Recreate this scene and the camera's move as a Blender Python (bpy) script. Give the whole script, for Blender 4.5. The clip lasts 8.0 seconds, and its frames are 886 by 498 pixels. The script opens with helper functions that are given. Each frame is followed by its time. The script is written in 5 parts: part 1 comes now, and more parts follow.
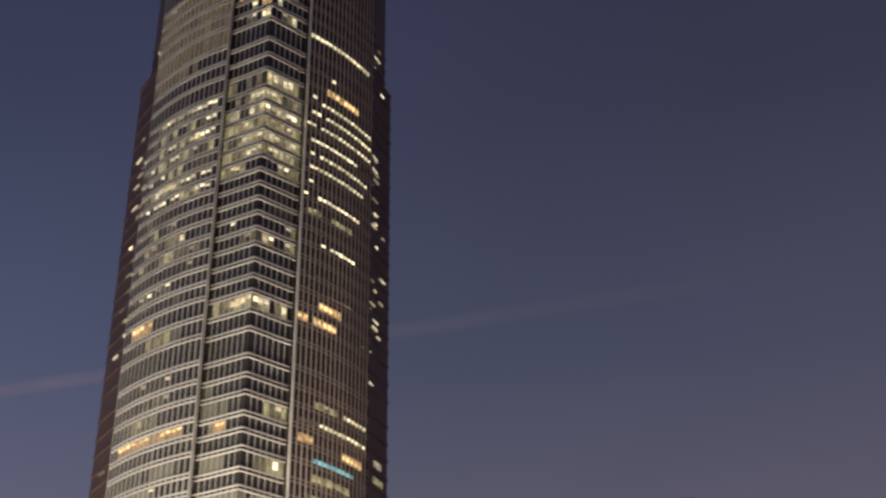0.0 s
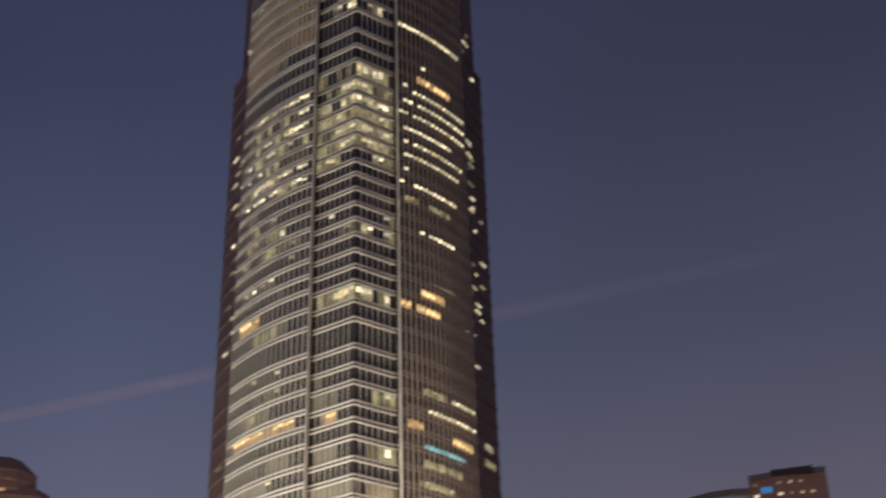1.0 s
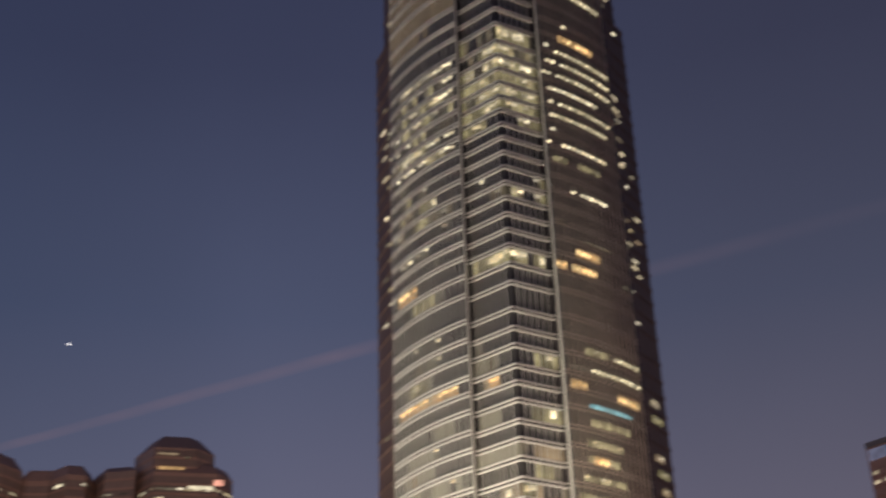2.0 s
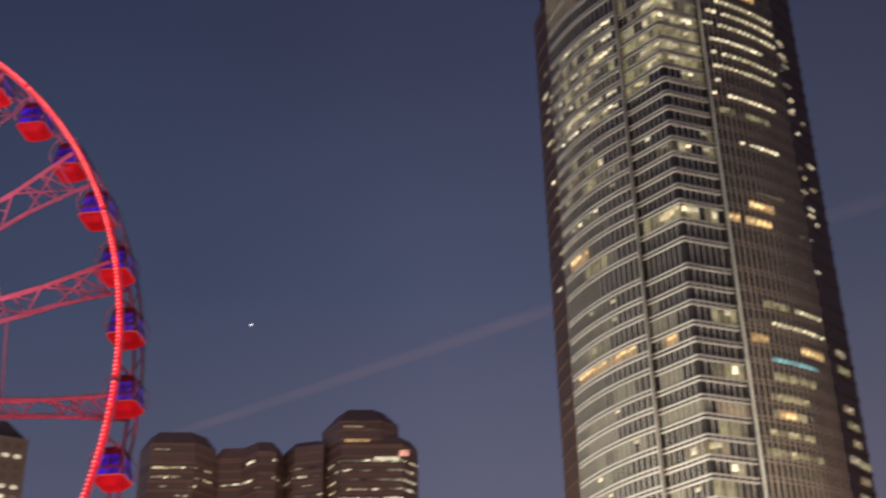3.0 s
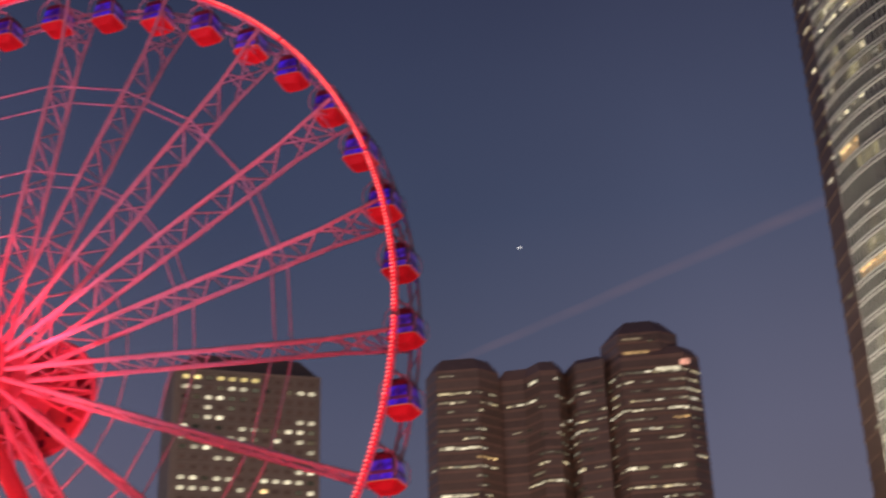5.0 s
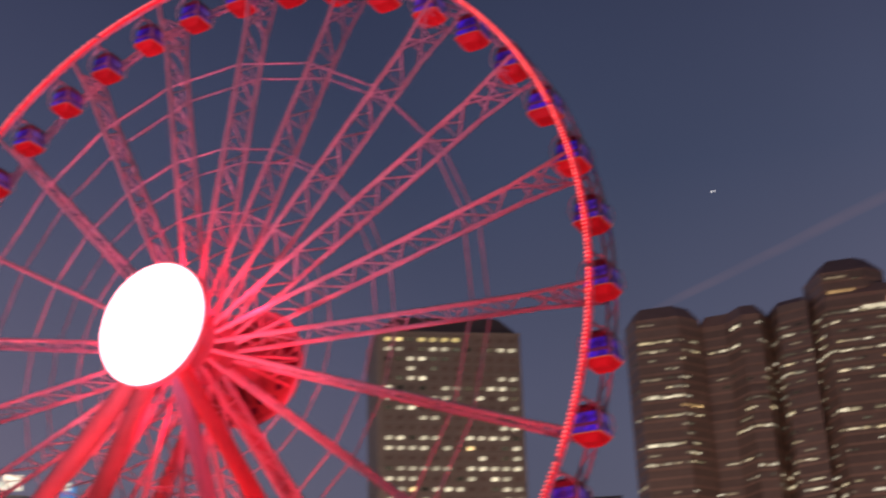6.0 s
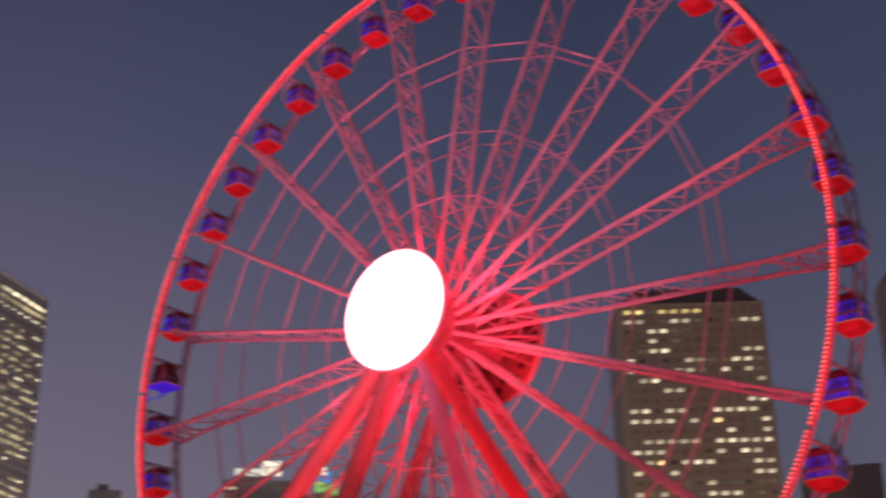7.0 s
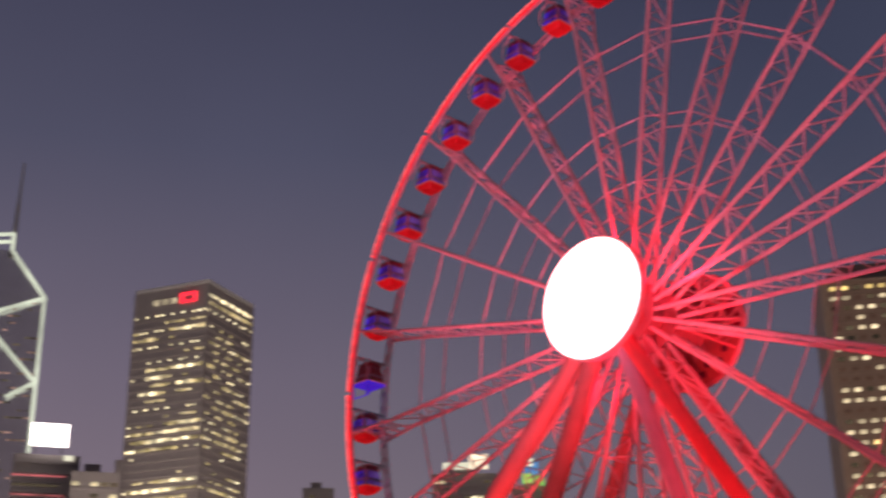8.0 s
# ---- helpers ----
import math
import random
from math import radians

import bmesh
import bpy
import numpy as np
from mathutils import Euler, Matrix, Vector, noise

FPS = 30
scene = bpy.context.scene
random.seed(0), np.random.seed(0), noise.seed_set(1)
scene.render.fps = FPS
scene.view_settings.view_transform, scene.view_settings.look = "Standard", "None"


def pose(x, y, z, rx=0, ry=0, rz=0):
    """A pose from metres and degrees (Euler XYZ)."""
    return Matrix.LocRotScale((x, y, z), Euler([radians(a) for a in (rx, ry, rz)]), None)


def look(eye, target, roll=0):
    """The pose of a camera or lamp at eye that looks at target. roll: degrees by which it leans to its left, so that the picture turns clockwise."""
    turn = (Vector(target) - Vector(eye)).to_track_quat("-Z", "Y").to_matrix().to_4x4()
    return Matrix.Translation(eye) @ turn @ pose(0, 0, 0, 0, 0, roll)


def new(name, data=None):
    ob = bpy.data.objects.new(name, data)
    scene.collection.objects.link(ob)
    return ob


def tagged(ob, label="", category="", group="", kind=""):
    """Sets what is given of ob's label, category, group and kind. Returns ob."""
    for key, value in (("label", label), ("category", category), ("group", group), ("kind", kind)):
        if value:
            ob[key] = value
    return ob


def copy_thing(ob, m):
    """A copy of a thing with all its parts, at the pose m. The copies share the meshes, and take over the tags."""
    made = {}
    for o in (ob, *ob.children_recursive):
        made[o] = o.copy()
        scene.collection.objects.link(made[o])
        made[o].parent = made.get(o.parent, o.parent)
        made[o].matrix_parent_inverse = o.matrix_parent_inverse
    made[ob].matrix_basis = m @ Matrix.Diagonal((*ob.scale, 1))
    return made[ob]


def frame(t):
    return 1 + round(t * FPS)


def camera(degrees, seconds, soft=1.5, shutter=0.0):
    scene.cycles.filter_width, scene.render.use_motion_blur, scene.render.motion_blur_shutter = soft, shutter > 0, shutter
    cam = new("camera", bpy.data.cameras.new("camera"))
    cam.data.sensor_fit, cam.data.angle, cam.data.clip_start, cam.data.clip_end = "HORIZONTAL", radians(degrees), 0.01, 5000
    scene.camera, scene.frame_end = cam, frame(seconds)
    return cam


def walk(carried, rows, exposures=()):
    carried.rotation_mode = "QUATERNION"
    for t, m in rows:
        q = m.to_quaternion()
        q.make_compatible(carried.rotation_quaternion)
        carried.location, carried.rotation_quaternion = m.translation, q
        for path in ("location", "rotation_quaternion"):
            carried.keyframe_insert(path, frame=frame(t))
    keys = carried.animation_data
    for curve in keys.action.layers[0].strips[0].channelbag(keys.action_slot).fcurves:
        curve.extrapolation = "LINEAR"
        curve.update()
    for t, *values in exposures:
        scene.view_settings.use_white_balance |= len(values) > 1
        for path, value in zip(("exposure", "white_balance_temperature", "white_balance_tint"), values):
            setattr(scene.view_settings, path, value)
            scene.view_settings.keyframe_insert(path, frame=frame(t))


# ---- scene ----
# Camera: stands on the waterfront promenade and pans left from the tower to the wheel.
cam = camera(35.49, 8.0, soft=2.3, shutter=0.78)
EYE = (0.0, 0.0, 1.6)
# seconds, azimuth (right of +y), elevation, roll, in degrees
PATH = [
    (0.0, 0.0, 31.642, -0.83),
    (0.5, -1.978, 31.541, -1.305),
    (1.0, -4.82, 31.014, -1.756),
    (1.5, -8.243, 30.324, -1.824),
    (1.7, -9.73, 30.05, -1.83),
    (2.8, -18.907, 28.782, -1.689),
    (3.0, -20.279, 28.469, -1.462),
    (3.5, -23.317, 27.521, -1.404),
    (4.0, -26.267, 26.707, -1.681),
    (4.2, -27.44, 26.43, -1.68),
    (5.3, -34.948, 24.916, -1.759),
    (5.5, -36.726, 24.61, -1.7),
    (6.0, -41.339, 23.752, -1.756),
    (6.5, -46.727, 23.221, -1.112),
    (7.0, -51.914, 23.034, -0.909),
    (7.5, -56.574, 22.924, -0.768),
    (8.0, -60.615, 22.779, -0.775),
]
walk(cam, [(t, pose(*EYE, 90 + el, 0, -az) @ pose(0, 0, 0, 0, 0, roll)) for t, az, el, roll in PATH],
     exposures=[(0.0, 0.12, 6600, 11), (1.5, 0.15, 6600, 11), (3.0, 0.0, 6500, 11), (5.5, 0.0, 6500, 11), (6.5, -0.1, 6600, 14), (7.2, -0.1, 6900, 16), (8.0, 0.0, 7500, 15)])

# ---------------------------------------------------------------- world: dusk sky
world = bpy.data.worlds.new("dusk_sky")
scene.world = world
world.use_nodes = True
wn, wl = world.node_tree.nodes, world.node_tree.links
wn.clear()
w_out = wn.new("ShaderNodeOutputWorld")
w_bg = wn.new("ShaderNodeBackground")
w_tc = wn.new("ShaderNodeTexCoord")
w_sep = wn.new("ShaderNodeSeparateXYZ")
w_ramp = wn.new("ShaderNodeValToRGB")
wl.new(w_tc.outputs["Generated"], w_sep.inputs[0])
wl.new(w_sep.outputs["Z"], w_ramp.inputs[0])
sky_stops = [(0.0, (0.155, 0.15, 0.185)), (0.30, (0.095, 0.102, 0.162)), (0.45, (0.050, 0.064, 0.119)),
             (0.60, (0.031, 0.039, 0.081)), (0.75, (0.021, 0.027, 0.062)), (1.0, (0.016, 0.020, 0.048))]
while len(w_ramp.color_ramp.elements) < len(sky_stops):
    w_ramp.color_ramp.elements.new(0.5)
for e, (p, c) in zip(w_ramp.color_ramp.elements, sky_stops):
    e.position, e.color = p, (*c, 1)
w_noise = wn.new("ShaderNodeTexNoise")
w_noise.inputs["Scale"].default_value = 2.2
w_noise.inputs["Detail"].default_value = 3.0
wl.new(w_tc.outputs["Generated"], w_noise.inputs["Vector"])
w_map = wn.new("ShaderNodeMapRange")
w_map.inputs["From Min"].default_value, w_map.inputs["From Max"].default_value = 0.3, 0.7
w_map.inputs["To Min"].default_value, w_map.inputs["To Max"].default_value = 0.92, 1.1
wl.new(w_noise.outputs["Fac"], w_map.inputs["Value"])
# the sky over the inner city is greyer and more purple than over the harbour
w_az = wn.new("ShaderNodeMapRange")
w_az.inputs["From Min"].default_value, w_az.inputs["From Max"].default_value = -0.62, -0.96
wl.new(w_sep.outputs["X"], w_az.inputs["Value"])
w_mix = wn.new("ShaderNodeMix")
w_mix.data_type, w_mix.blend_type = "RGBA", "MULTIPLY"
w_mix.inputs["B"].default_value = (1.9, 1.58, 1.46, 1)
wl.new(w_az.outputs["Result"], w_mix.inputs["Factor"])
wl.new(w_ramp.outputs["Color"], w_mix.inputs["A"])
w_az2 = wn.new("ShaderNodeMapRange")
w_az2.inputs["From Min"].default_value, w_az2.inputs["From Max"].default_value = -0.6, 0.4
wl.new(w_sep.outputs["X"], w_az2.inputs["Value"])
w_tint = wn.new("ShaderNodeValToRGB")
tints = [(0.0, (0.86, 0.87, 0.9)), (0.13, (1.0, 1.0, 1.0)), (0.28, (1.19, 1.12, 1.07)), (0.55, (1.17, 1.04, 0.94)), (0.9, (1.12, 0.95, 0.83))]
while len(w_tint.color_ramp.elements) < len(tints):
    w_tint.color_ramp.elements.new(0.5)
for e, (p, c) in zip(w_tint.color_ramp.elements, tints):
    e.position, e.color = p, (*c, 1)
wl.new(w_az2.outputs["Result"], w_tint.inputs[0])
w_mix2 = wn.new("ShaderNodeMix")
w_mix2.data_type, w_mix2.blend_type = "RGBA", "MULTIPLY"
w_mix2.inputs["Factor"].default_value = 1.0
wl.new(w_mix.outputs["Result"], w_mix2.inputs["A"])
wl.new(w_tint.outputs["Color"], w_mix2.inputs["B"])
wl.new(w_mix2.outputs["Result"], w_bg.inputs["Color"])
wl.new(w_map.outputs["Result"], w_bg.inputs["Strength"])
wl.new(w_bg.outputs[0], w_out.inputs[0])


# ---------------------------------------------------------------- city lights outside the view and added facade fill
def flood(name, eye, target, power, angle, colour, radius=2.0):
    la = bpy.data.lights.new(name, "SPOT")
    la.energy, la.color, la.spot_size, la.spot_blend, la.shadow_soft_size = power, colour, radians(angle), 0.5, radius
    ob = new(name, la)
    ob.matrix_basis = look(eye, target)
    return ob


# facade floodlights on the podium before the tall tower
flood("tower_floodlight", (-92, 236, 24), (-66, 294, 165), 180000, 75, (1.0, 0.93, 0.74))
flood("tower_floodlight", (-66, 232, 24), (-46, 286, 165), 435000, 75, (1.0, 0.93, 0.74))


def facade_fill(x, y, size, power, aim, colour=(1.0, 0.76, 0.58)):
    """An unseen lamp added low down to brighten a facade, in place of lit streets."""
    la = bpy.data.lights.new("street_lighting", "AREA")
    la.shape, la.size, la.energy, la.color = "DISK", size, power, colour
    ob = new("street_lighting", la)
    ob.matrix_basis = look((x, y, 8), aim)
    return ob


facade_fill(-170, 300, 70, 40000, (-215, 420, 140), (1.0, 0.64, 0.46))
facade_fill(-240, 250, 70, 36000, (-310, 345, 120))
facade_fill(-330, 110, 70, 195000, (-445, 160, 130), (1.0, 0.9, 0.86))
facade_fill(-54, 227, 36, 94000, (-38, 292, 150))
facade_fill(14, 246, 36, 26000, (-15, 318, 150), (1.0, 0.64, 0.44))
facade_fill(40, 400, 60, 30000, (80, 520, 150))
# ---------------------------------------------------------------- materials
def principled(name, base, rough=0.6, metal=0.0, vary=0.15, scale=1.5, bump=0.0, spec=0.5):
    """Painted, stone or metal surface with stains and grain at two scales."""
    m = bpy.data.materials.new(name)
    m.use_nodes = True
    nt = m.node_tree
    b = nt.nodes["Principled BSDF"]
    b.inputs["Roughness"].default_value, b.inputs["Metallic"].default_value = rough, metal
    b.inputs["Specular IOR Level"].default_value = spec
    tc = nt.nodes.new("ShaderNodeTexCoord")
    big, fine = nt.nodes.new("ShaderNodeTexNoise"), nt.nodes.new("ShaderNodeTexNoise")
    big.inputs["Scale"].default_value, big.inputs["Detail"].default_value = scale * 0.12, 4
    fine.inputs["Scale"].default_value, fine.inputs["Detail"].default_value = scale, 6
    add = nt.nodes.new("ShaderNodeMath")
    add.operation = "ADD"
    info = nt.nodes.new("ShaderNodeObjectInfo")
    add2 = nt.nodes.new("ShaderNodeMath")
    add2.operation = "ADD"
    mp = nt.nodes.new("ShaderNodeMapRange")
    mp.inputs["From Min"].default_value, mp.inputs["From Max"].default_value = 0.7, 2.0
    mp.inputs["To Min"].default_value, mp.inputs["To Max"].default_value = 1 - vary, 1 + vary
    mul = nt.nodes.new("ShaderNodeMix")
    mul.data_type, mul.blend_type = "RGBA", "MULTIPLY"
    mul.inputs["Factor"].default_value = 1.0
    mul.inputs["A"].default_value = (*base, 1)
    for n in (big, fine):
        nt.links.new(tc.outputs["Object"], n.inputs["Vector"])
    nt.links.new(big.outputs["Fac"], add.inputs[0])
    nt.links.new(fine.outputs["Fac"], add.inputs[1])
    sm = nt.nodes.new("ShaderNodeMath")
    sm.operation = "MULTIPLY"
    sm.inputs[1].default_value = 0.6
    nt.links.new(info.outputs["Random"], sm.inputs[0])
    nt.links.new(add.outputs[0], add2.inputs[0])
    nt.links.new(sm.outputs[0], add2.inputs[1])
    nt.links.new(add2.outputs[0], mp.inputs["Value"])
    comb = nt.nodes.new("ShaderNodeCombineColor")
    for k in range(3):
        nt.links.new(mp.outputs["Result"], comb.inputs[k])
    nt.links.new(comb.outputs[0], mul.inputs["B"])
    nt.links.new(mul.outputs["Result"], b.inputs["Base Color"])
    if bump:
        bp = nt.nodes.new("ShaderNodeBump")
        bp.inputs["Strength"].default_value, bp.inputs["Distance"].default_value = bump, 0.02
        nt.links.new(fine.outputs["Fac"], bp.inputs["Height"])
        nt.links.new(bp.outputs[0], b.inputs["Normal"])
    return m


def lit(name, colour, strength, spread=0.6, base=(0.03, 0.03, 0.03), alt=None, grain=0.0, grain_scale=0.8):
    """A surface that gives off light: each piece has its own level, alt a second tint among the pieces."""
    m = bpy.data.materials.new(name)
    m.use_nodes = True
    nt = m.node_tree
    b = nt.nodes["Principled BSDF"]
    b.inputs["Base Color"].default_value = (*base, 1)
    b.inputs["Roughness"].default_value = 0.5
    b.inputs["Specular IOR Level"].default_value = 0.25
    geo, info = nt.nodes.new("ShaderNodeNewGeometry"), nt.nodes.new("ShaderNodeObjectInfo")
    add, fr = nt.nodes.new("ShaderNodeMath"), nt.nodes.new("ShaderNodeMath")
    add.operation, fr.operation = "ADD", "FRACT"
    nt.links.new(geo.outputs["Random Per Island"], add.inputs[0])
    nt.links.new(info.outputs["Random"], add.inputs[1])
    nt.links.new(add.outputs[0], fr.inputs[0])
    mp = nt.nodes.new("ShaderNodeMapRange")
    mp.inputs["To Min"].default_value, mp.inputs["To Max"].default_value = strength * (1 - spread), strength * (1 + spread)
    nt.links.new(fr.outputs[0], mp.inputs["Value"])
    level = mp.outputs["Result"]
    if grain:
        tc, nz = nt.nodes.new("ShaderNodeTexCoord"), nt.nodes.new("ShaderNodeTexNoise")
        nz.inputs["Scale"].default_value = grain_scale
        nz.inputs["Detail"].default_value = 3
        nt.links.new(tc.outputs["Object"], nz.inputs["Vector"])
        mg = nt.nodes.new("ShaderNodeMapRange")
        mg.inputs["From Min"].default_value, mg.inputs["From Max"].default_value = 0.3, 0.7
        mg.inputs["To Min"].default_value, mg.inputs["To Max"].default_value = 1 - grain, 1 + grain
        nt.links.new(nz.outputs["Fac"], mg.inputs["Value"])
        ml = nt.nodes.new("ShaderNodeMath")
        ml.operation = "MULTIPLY"
        nt.links.new(level, ml.inputs[0])
        nt.links.new(mg.outputs["Result"], ml.inputs[1])
        level = ml.outputs[0]
    nt.links.new(level, b.inputs["Emission Strength"])
    if alt:
        ramp = nt.nodes.new("ShaderNodeValToRGB")
        ramp.color_ramp.elements[0].color, ramp.color_ramp.elements[1].color = (*colour, 1), (*alt, 1)
        m2 = nt.nodes.new("ShaderNodeMath")
        m2.operation = "MULTIPLY"
        m2.inputs[1].default_value = 7.31
        f2 = nt.nodes.new("ShaderNodeMath")
        f2.operation = "FRACT"
        nt.links.new(fr.outputs[0], m2.inputs[0])
        nt.links.new(m2.outputs[0], f2.inputs[0])
        nt.links.new(f2.outputs[0], ramp.inputs[0])
        nt.links.new(ramp.outputs[0], b.inputs["Emission Color"])
    else:
        b.inputs["Emission Color"].default_value = (*colour, 1)
    return m


WHITE_STEEL = principled("white_painted_steel", (0.62, 0.60, 0.60), 0.45, 0.0, 0.2, 3.0)
GREY_STEEL = principled("grey_painted_steel", (0.32, 0.30, 0.32), 0.5, 0.2, 0.2, 3.0)
# white legs and hub: dusk and red lamplight are put into these four colours
DUSK_LIT_STEEL = principled("lilac_grey_leg_paint", (0.5, 0.43, 0.54), 0.5, 0.0, 0.2, 1.5)
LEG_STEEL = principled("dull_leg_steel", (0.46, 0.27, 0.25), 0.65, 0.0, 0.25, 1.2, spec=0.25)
RED_LIT_STEEL = principled("red_painted_leg_steel", (0.62, 0.11, 0.11), 0.5, 0.0, 0.2, 1.5)
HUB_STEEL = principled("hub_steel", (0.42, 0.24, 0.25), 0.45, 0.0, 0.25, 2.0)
BRACE_STEEL = principled("weathered_brace_steel", (0.6, 0.58, 0.62), 0.5, 0.0, 0.2, 3.0)
DARK_STEEL = principled("dark_steel", (0.07, 0.06, 0.07), 0.5, 0.3, 0.2, 2.0)
ROOF_RED = principled("gondola_roof_paint", (0.22, 0.03, 0.05), 0.35, 0.0, 0.15, 2.0)
SPANDREL = principled("pale_metal_spandrel", (0.7, 0.69, 0.655), 0.4, 0.2, 0.12, 0.4)
FIN = principled("pale_metal_fin", (0.62, 0.61, 0.57), 0.4, 0.2, 0.12, 0.4)
# FIN again, browned: the dim right side's shade is put into the colour
SHADE_FIN = principled("champagne_metal_fin", (0.6, 0.52, 0.44), 0.4, 0.2, 0.15, 0.4)
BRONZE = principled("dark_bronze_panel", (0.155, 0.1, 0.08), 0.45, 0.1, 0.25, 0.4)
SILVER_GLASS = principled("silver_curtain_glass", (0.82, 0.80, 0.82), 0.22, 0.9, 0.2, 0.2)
# SPANDREL again, darkened as shade on the right side
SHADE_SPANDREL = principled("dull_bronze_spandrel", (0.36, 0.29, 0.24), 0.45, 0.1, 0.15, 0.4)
TOWER_GLASS = principled("dark_curtain_glass", (0.05, 0.047, 0.042), 0.12, 0.0, 0.3, 0.3, spec=0.7)
BROWN_STONE = principled("brown_granite", (0.43, 0.265, 0.21), 0.55, 0.0, 0.2, 0.5)
TAUPE_STONE = principled("taupe_concrete", (0.36, 0.28, 0.24), 0.7, 0.0, 0.15, 0.5)
HIP_ROOF = principled("dark_slate_roof", (0.17, 0.13, 0.12), 0.7, 0.0, 0.2, 0.4)
GREY_STONE = principled("grey_panel", (0.32, 0.29, 0.29), 0.6, 0.0, 0.15, 0.5)
PAVING = principled("promenade_paving", (0.22, 0.2, 0.19), 0.8, 0.0, 0.2, 0.6, 0.3)
RIM_LED = lit("red_led_bar", (1.0, 0.012, 0.03), 1.0, 0.25)
BEAD_LED = lit("hot_red_led_bead", (1.0, 0.15, 0.14), 2.4, 0.25)
# blinds; on the tower's left side also a pale tone for floodlit glass
BLIND = principled("pale_window_blind", (0.09, 0.087, 0.072), 0.5, 0.0, 0.4, 0.5)
BLIND_LIGHT = principled("light_window_blind", (0.26, 0.25, 0.2), 0.55, 0.0, 0.3, 0.5)
DISC_LED = lit("red_white_led_screen", (1.0, 0.30, 0.34), 9.0, 0.0)
GONDOLA_BLUE = lit("violet_lit_cabin_glass", (0.05, 0.012, 0.72), 0.5, 0.5, (0.03, 0.02, 0.1), (0.11, 0.03, 0.5), 0.8, 1.9)
GONDOLA_LILAC = lit("lilac_lit_cabin_glass", (0.17, 0.09, 0.46), 0.36, 0.35, (0.06, 0.03, 0.12), (0.09, 0.02, 0.4), 0.7, 1.3)
CABIN_STEEL = principled("violet_grey_cabin_frame", (0.24, 0.19, 0.3), 0.45, 0.1, 0.2, 2.0)
PLATE_STEEL = principled("brownish_bearing_plate", (0.3, 0.15, 0.12), 0.6, 0.0, 0.3, 1.4)
GONDOLA_RED = lit("red_lit_cabin_pan", (1.0, 0.012, 0.02), 0.36, 0.3, (0.16, 0.01, 0.015), None, 0.25, 0.9)
GONDOLA_PAN_BLUE = lit("blue_lit_cabin_pan", (0.08, 0.02, 1.0), 0.5, 0.2, (0.05, 0.03, 0.3))
GONDOLA_TRIM = lit("orange_trim_light", (1.0, 0.2, 0.12), 0.42, 0.3)
WIN_WARM = lit("warm_lit_window", (1.0, 0.78, 0.42), 0.5, 0.75, alt=(1.0, 0.88, 0.62), grain=0.6)
WIN_WHITE = lit("white_lit_window", (1.0, 0.9, 0.68), 0.52, 0.7, alt=(1.0, 0.8, 0.5), grain=0.6)
WIN_DIM = lit("dim_lit_window", (0.9, 0.82, 0.55), 0.075, 0.8, alt=(1.0, 0.75, 0.45), grain=0.4)
WIN_GLOW = lit("yellow_green_lit_window", (0.9, 0.78, 0.4), 0.26, 0.6, alt=(0.9, 0.75, 0.4), grain=0.6)
WIN_ORANGE = lit("orange_lit_window", (1.0, 0.58, 0.22), 1.05, 0.6, alt=(1.0, 0.74, 0.34), grain=0.8)
WIN_BROWN = lit("brownish_dim_window", (0.9, 0.64, 0.36), 0.1, 0.3, grain=0.3)
WIN_CYAN = lit("cyan_lit_window", (0.35, 0.75, 0.8), 0.5, 0.4, grain=0.5)
SIGN_RED = lit("red_sign_light", (1.0, 0.03, 0.06), 1.5, 0.1)
SIGN_WHITE = lit("white_sign_light", (1.0, 0.97, 1.0), 4.5, 0.1)
SIGN_PALE = lit("pale_sign_light", (0.95, 1.0, 0.85), 0.9, 0.2)
SIGN_CREAM = lit("cream_sign_light", (1.0, 0.9, 0.72), 1.3, 0.2, grain=0.3, grain_scale=0.3)
SIGN_BLUE = lit("blue_sign_light", (0.1, 0.42, 1.0), 0.5, 0.3)
SIGN_GREEN = lit("green_sign_light", (0.35, 0.9, 0.2), 0.7, 0.3)
SIGN_LILAC = lit("lilac_sign_light", (0.45, 0.47, 0.72), 0.3, 0.3, grain=0.4, grain_scale=0.2)
EDGE_LIGHT = lit("mint_edge_light", (0.84, 1.0, 0.88), 0.75, 0.15, grain=0.35, grain_scale=0.05)
WIN_LAMP = lit("bright_ceiling_lamps", (1.0, 0.9, 0.62), 1.15, 0.5, alt=(1.0, 0.82, 0.5), grain=0.5)
WIN_MURKY = lit("murky_lit_window", (1.0, 0.72, 0.45), 0.2, 0.6, alt=(1.0, 0.85, 0.6), grain=0.6)
WIN_PEACH = lit("peach_lit_window", (1.0, 0.72, 0.42), 0.26, 0.3, grain=0.4)
WIN_AMBER = lit("amber_lit_window", (1.0, 0.6, 0.26), 0.42, 0.15, grain=0.5)
STAR_LIGHT = lit("bright_planet_light", (1.0, 0.95, 0.92), 2.4, 0.0)


# ---------------------------------------------------------------- mesh helpers
def part(name, bm, material, parent=None, label=""):
    """Links a bmesh as one mesh object under a thing or a part."""
    me = bpy.data.meshes.new(name)
    bm.to_mesh(me)
    bm.free()
    me.materials.append(material)
    ob = new(name, me)
    ob.parent = parent
    if label:
        ob["label"] = label
    return ob


def share(name, mesh, parent, m=None):
    """Another object on a mesh that is already built."""
    ob = new(name, mesh)
    ob.parent = parent
    if m is not None:
        ob.matrix_basis = m
    return ob


def thing(name, m, label, category, group="", kind=""):
    e = new(name)
    e.empty_display_size = 1.0
    e.matrix_basis = m
    return tagged(e, label, category, group, kind)


